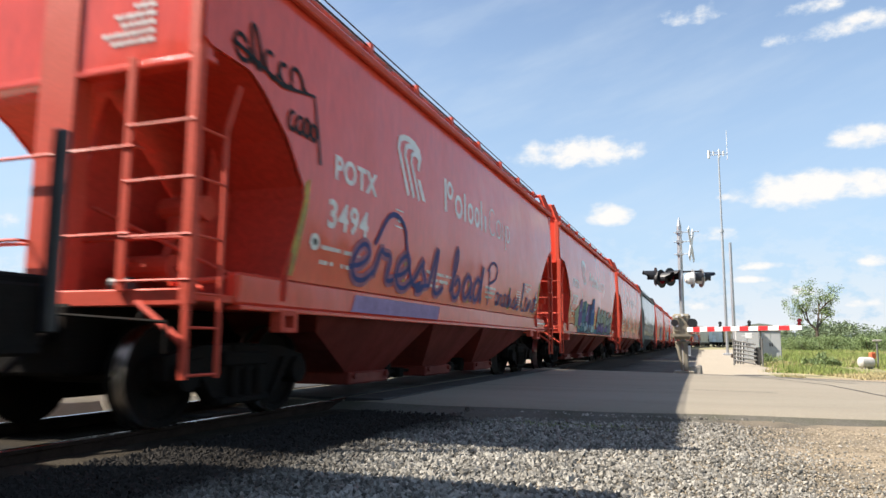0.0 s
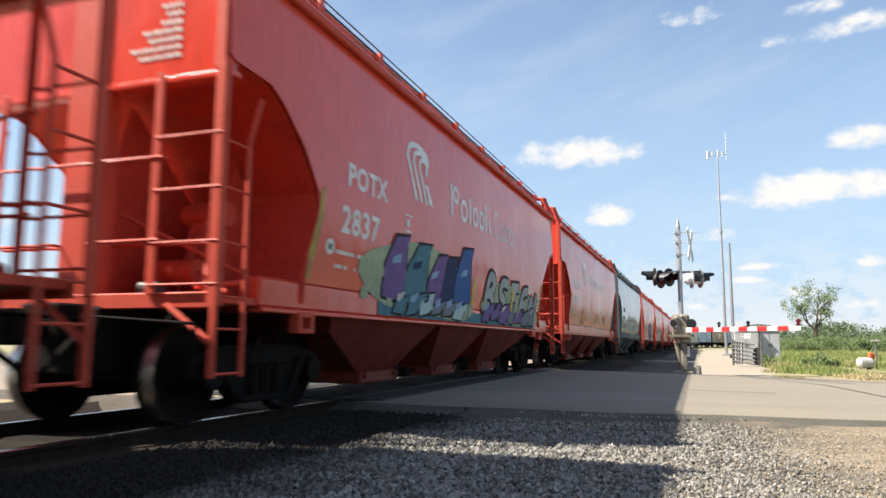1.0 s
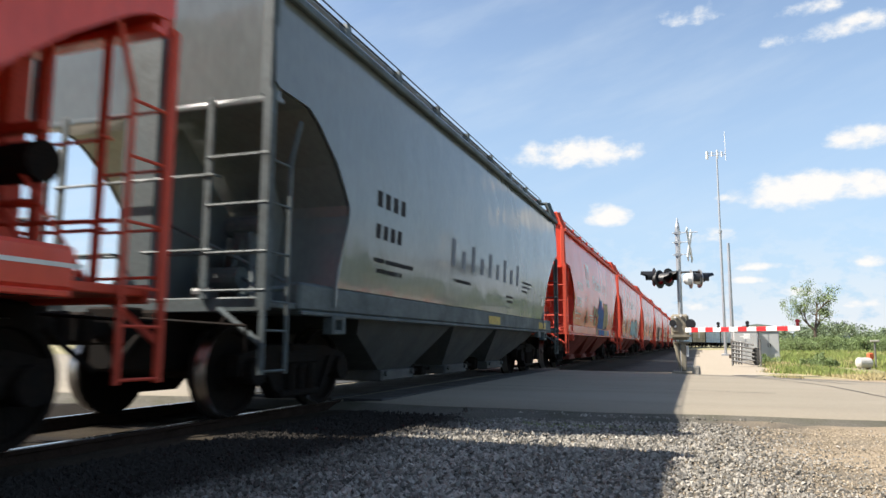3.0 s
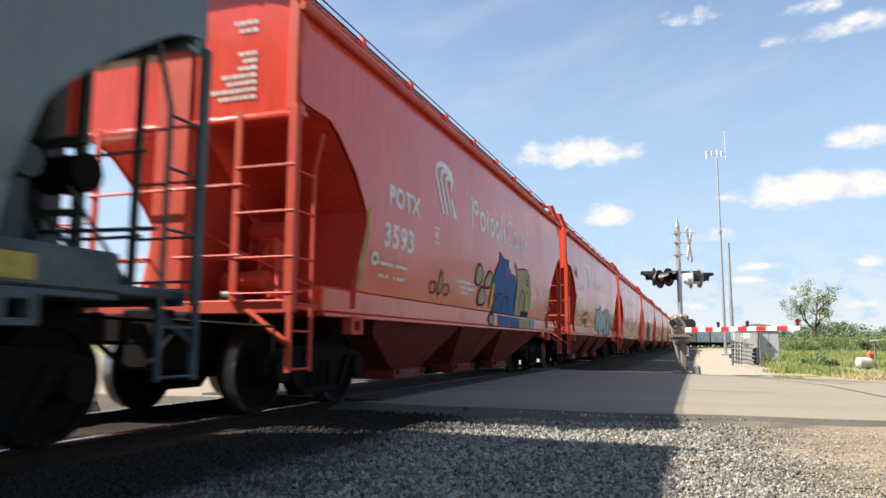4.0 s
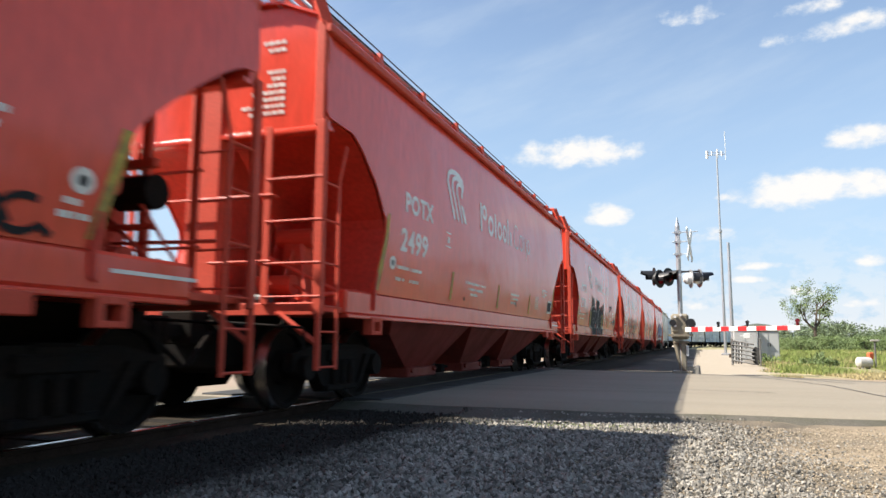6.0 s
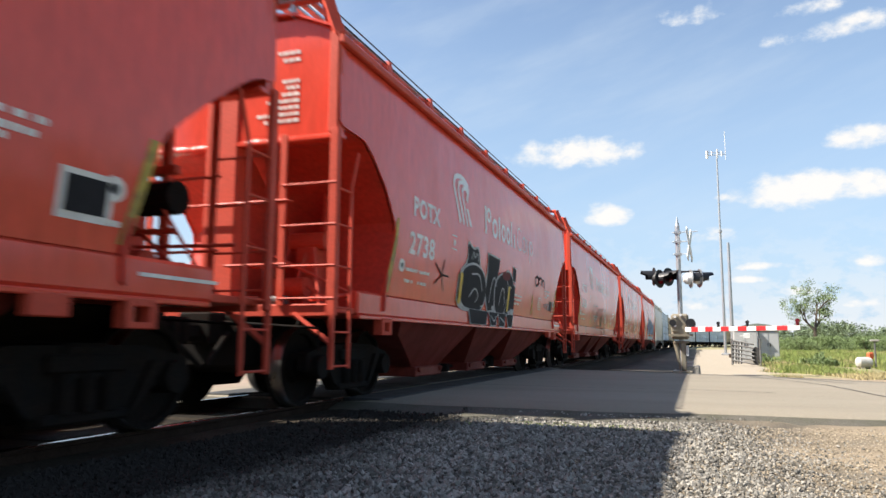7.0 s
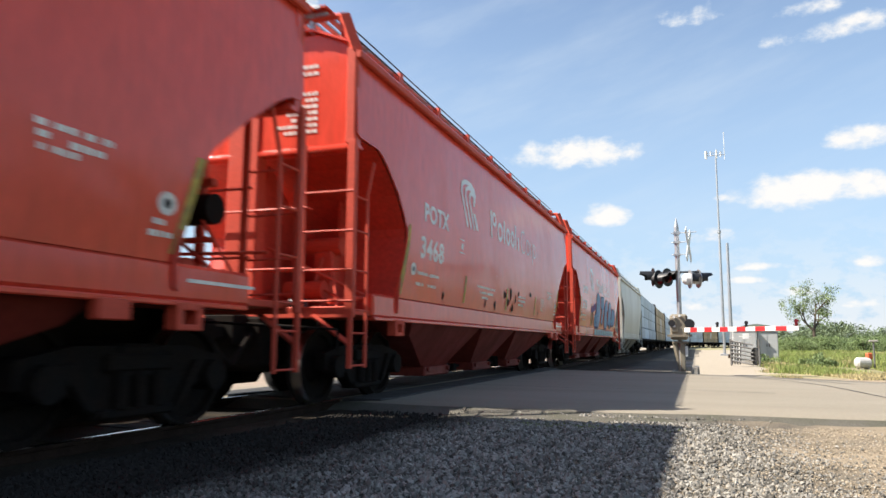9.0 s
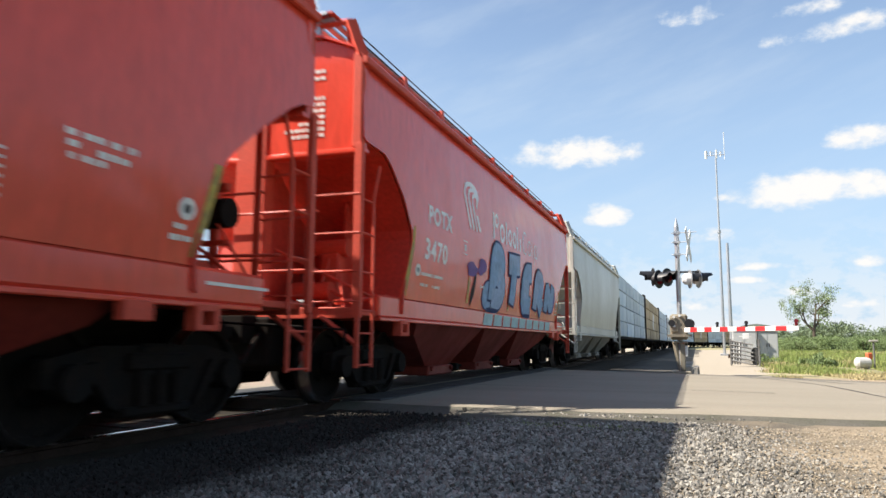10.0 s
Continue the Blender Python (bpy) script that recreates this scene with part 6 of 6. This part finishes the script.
def leaf_cloud(rng, centres, per, size):
    """Many small two-sided leaves round the given clump centres."""
    verts, faces = [], []
    for cx, cy, cz, r in centres:
        for _ in range(per):
            v = Vector((rng.gauss(0, 1), rng.gauss(0, 1), rng.gauss(0, 0.8)))
            v = v.normalized() * r * rng.random() ** 0.45
            q = Euler((rng.uniform(-1.2, 1.2), rng.uniform(-1.2, 1.2), rng.uniform(0, 6.28))).to_matrix()
            s = size * rng.uniform(0.6, 1.4)
            k = len(verts)
            for p in ((-s, 0, 0), (0, -s * 0.5, 0.1 * s), (s, 0, 0), (0, s * 0.5, 0.1 * s)):
                w = q @ Vector(p)
                verts.append((cx + v.x + w.x, cy + v.y + w.y, cz + v.z + w.z))
            faces.append((k, k + 1, k + 2, k + 3))
    return verts, faces


def pydata(name, verts, faces, mat, parent=None):
    me = bpy.data.meshes.new(name)
    me.from_pydata(verts, [], faces)
    me.materials.append(mat)
    ob = new(name, me)
    if parent:
        ob.parent = parent
    return ob


def tree(x, y, h, spread, seed, label, clumps=70, per=55, leaf=0.11):
    rng = random.Random(seed)
    tr = thing("tree", label, "tree", at=pose(x, y, -0.1))
    bm = B()
    tips = []

    def limb(p, d, length, r, depth):
        q = p + d * length
        tube(bm, p, q, r, r * 0.62, n=7)
        if depth == 0:
            tips.append(q)
            return
        for _ in range(3 if depth > 1 else 4):
            e = (d + Vector((rng.uniform(-1, 1), rng.uniform(-1, 1), rng.uniform(-0.3, 0.7))) * 0.85).normalized()
            limb(p.lerp(q, rng.uniform(0.6, 1.0)), e, length * rng.uniform(0.55, 0.85), r * 0.55, depth - 1)

    limb(Vector((0, 0, 0)), Vector((0.05, 0, 1)), h * 0.30, h * 0.028, 3)
    part("trunk", bm, BARK, tr)
    cs = []
    for t_ in tips:
        s = max(1.0, math.hypot(t_.x, t_.y) / spread)
        cs.append((t_.x / s, t_.y / s, min(t_.z, h * 0.96), rng.uniform(0.25, 0.55) * spread * 0.42))
    rng.shuffle(cs)
    for _ in range(int(clumps * 0.8)):  # fill the crown, leaving gaps
        v = Vector((rng.gauss(0, 1), rng.gauss(0, 1), rng.gauss(0, 1))).normalized() * rng.uniform(0.55, 1.0)
        cs.insert(0, (v.x * spread, v.y * spread, h * 0.60 + v.z * h * 0.30, rng.uniform(0.10, 0.22) * spread))
    clumps = len(cs)
    pydata("crown", *leaf_cloud(rng, cs[:clumps], per, leaf), LEAF, tr)


def bushes():
    rng = random.Random(21)
    n = 0
    for i in range(46):
        y = rng.uniform(76, 100)
        x = y * rng.uniform(0.107, 0.235)
        h = rng.uniform(1.3, 2.1) * y / 85
        b = thing("bush", "dense green shrub at the edge of the meadow", "shrub", "shrubs on the verge", at=pose(x, y, -0.1))
        bm = B()
        for k in range(4):
            tube(bm, (0, 0, 0), (rng.uniform(-0.6, 0.6), rng.uniform(-0.5, 0.5), h * 0.7), 0.05, 0.02, n=6)
        part("stem", bm, BARK, b)
        cs = [(rng.gauss(0, 1.0), rng.gauss(0, 0.7), h * rng.uniform(0.1, 0.75), rng.uniform(0.3, 0.65)) for _ in range(18)]
        pydata("foliage", *leaf_cloud(rng, cs, 190, 0.058), BUSH, b)
    for x, y, h in ((3.95, 28.6, 0.42), (4.25, 28.0, 0.36), (3.7, 29.5, 0.45), (6.3, 27.2, 0.5), (6.6, 28.8, 0.45), (6.9, 28.0, 0.7), (2.72, 33.0, 0.55), (4.7, 33.0, 0.6)):
        b = thing("weed_clump", "leafy green weed clump beside the gravel", "weeds", "weeds on the verge", at=pose(x, y, -0.1))
        bm = B()
        tube(bm, (0, 0, 0), (0.05, 0, h * 0.6), 0.02, 0.01, n=6)
        part("stem", bm, BARK, b)
        cs = [(rng.gauss(0, 0.22), rng.gauss(0, 0.2), h * rng.uniform(0.1, 0.8), rng.uniform(0.10, 0.18)) for _ in range(9)]
        pydata("foliage", *leaf_cloud(rng, cs, 110, 0.035), BUSH, b)


def grasses():
    rng = random.Random(31)
    for nm, mat, count, lo, hi, words in (("green_grass", GRASS, 34000, 0.08, 0.42, "rough green grass on the verge"), ("dry_grass", DRY_GRASS, 24000, 0.06, 0.24, "dry straw-coloured grass on the verge")):
        verts, faces = [], []
        while len(faces) < count:
            y = 20 + 60 * rng.random() ** 1.7
            x = y * rng.uniform(0.075, 0.27) + rng.gauss(0, 0.25)
            if y < road_far(x) + 0.5 or x < 1.75 + 0.035 * (y - 20) + 0.4 * noise.noise((y * 0.35, 3, 3)) + abs(rng.gauss(0, 0.5)):
                continue
            k = noise.noise((x * 0.45, y * 0.2, 12))
            if (nm == "green_grass") != (k > (0.22 if y < 26 else -0.02) + rng.uniform(-0.22, 0.22)):
                continue
            if noise.noise((x * 0.5, y * 0.25, 31)) > 0.25:
                continue
            h, w = rng.uniform(lo, hi) * min(1, 0.35 + (y - 20) * 0.05), rng.uniform(0.006, 0.014) * (1 + y / 40)
            a, ln = rng.uniform(0, 3.14), rng.uniform(-0.5, 0.5) * h
            z = ground_height(x, y) - 0.01
            q = len(verts)
            verts += [(x - w * math.cos(a), y - w * math.sin(a), z), (x + w * math.cos(a), y + w * math.sin(a), z), (x + ln, y + 0.3 * ln, z + h)]
            faces.append((q, q + 1, q + 2))
        tagged(pydata(nm, verts, faces, mat), words, "grass", kind="stuff")
    verts, faces = [], []
    for _ in range(900):  # tufts at the road's shoulder
        x, y = rng.gauss(-1.35, 0.45), rng.gauss(7.45, 0.12)
        h, a = rng.uniform(0.01, 0.035), rng.uniform(0, 3.14)
        z = ground_height(x, y)
        q = len(verts)
        verts += [(x - 0.006 * math.cos(a), y - 0.006 * math.sin(a), z), (x + 0.006 * math.cos(a), y + 0.006 * math.sin(a), z), (x + rng.uniform(-0.03, 0.03), y, z + h)]
        faces.append((q, q + 1, q + 2))
    tagged(pydata("shoulder_grass", verts, faces, GRASS), "thin green grass at the shoulder", "grass", kind="stuff")


def distance():
    rng = random.Random(77)
    cs = []
    for i in range(700):
        y = rng.uniform(260, 420)
        x = y * rng.uniform(0.085, 0.50)
        cs.append((x, y, rng.uniform(0.5, 5.0) + (2.5 if noise.noise((x * 0.03, 2, 2)) > 0.1 else 0), rng.uniform(1.8, 3.2)))
    tagged(pydata("far_wood", *leaf_cloud(rng, cs, 90, 0.42), FAR_LEAF), "far green line of trees on the plain", "woods", kind="stuff")
    cs = []
    for i in range(620):  # belt of trees across the road, mirrored in the wagons' paint
        y = rng.uniform(-70, 190)
        x = rng.uniform(46, 58) + max(0, y - 60) * 0.32
        cs.append((x, y, rng.uniform(0.5, 8.0) + 2.5 * noise.noise((y * 0.06, 3, 3)), rng.uniform(1.6, 2.8)))
    tagged(pydata("roadside_wood", *leaf_cloud(rng, cs, 40, 0.75), LEAF), "belt of green trees across the road", "woods", kind="stuff")
    bm = B()
    n = 28
    rings = []
    for r, z in ((22, -0.3), (17, 3.6), (11, 7.2), (5, 9.2), (0.6, 9.8)):
        rings.append([bm.verts.new((r * math.cos(2 * math.pi * i / n) * (1 + 0.1 * noise.noise((i * 0.6, z, 1))), r * math.sin(2 * math.pi * i / n), z)) for i in range(n)])
    for a, b in zip(rings, rings[1:]):
        for i in range(n):
            bm.faces.new((a[i], a[(i + 1) % n], b[(i + 1) % n], b[i]))
    bm.faces.new(rings[-1])
    ob = part("stockpile", bm, material("dark_green_mound", (0.075, 0.085, 0.06), 0.95, var=0.3, scale=0.3, fine=3), None, "dark mound of earth behind the cabinets", smooth=True)
    ob.location = (25.4, 352, 0)
    tagged(ob, category="mound")


build_ground()
build_seams()
build_track()
build_stones()
build_train()
signal_mast()
tower()
cabinets()
tree(12.6, 92.0, 9.0, 3.6, 5, "lone leafy green tree with an open crown", 60, 62, 0.085)
tree(22.6, 100.0, 2.9, 2.0, 9, "small ragged green tree behind the shrubs", 30, 90, 0.07)
bushes()
grasses()
distance()
motions()
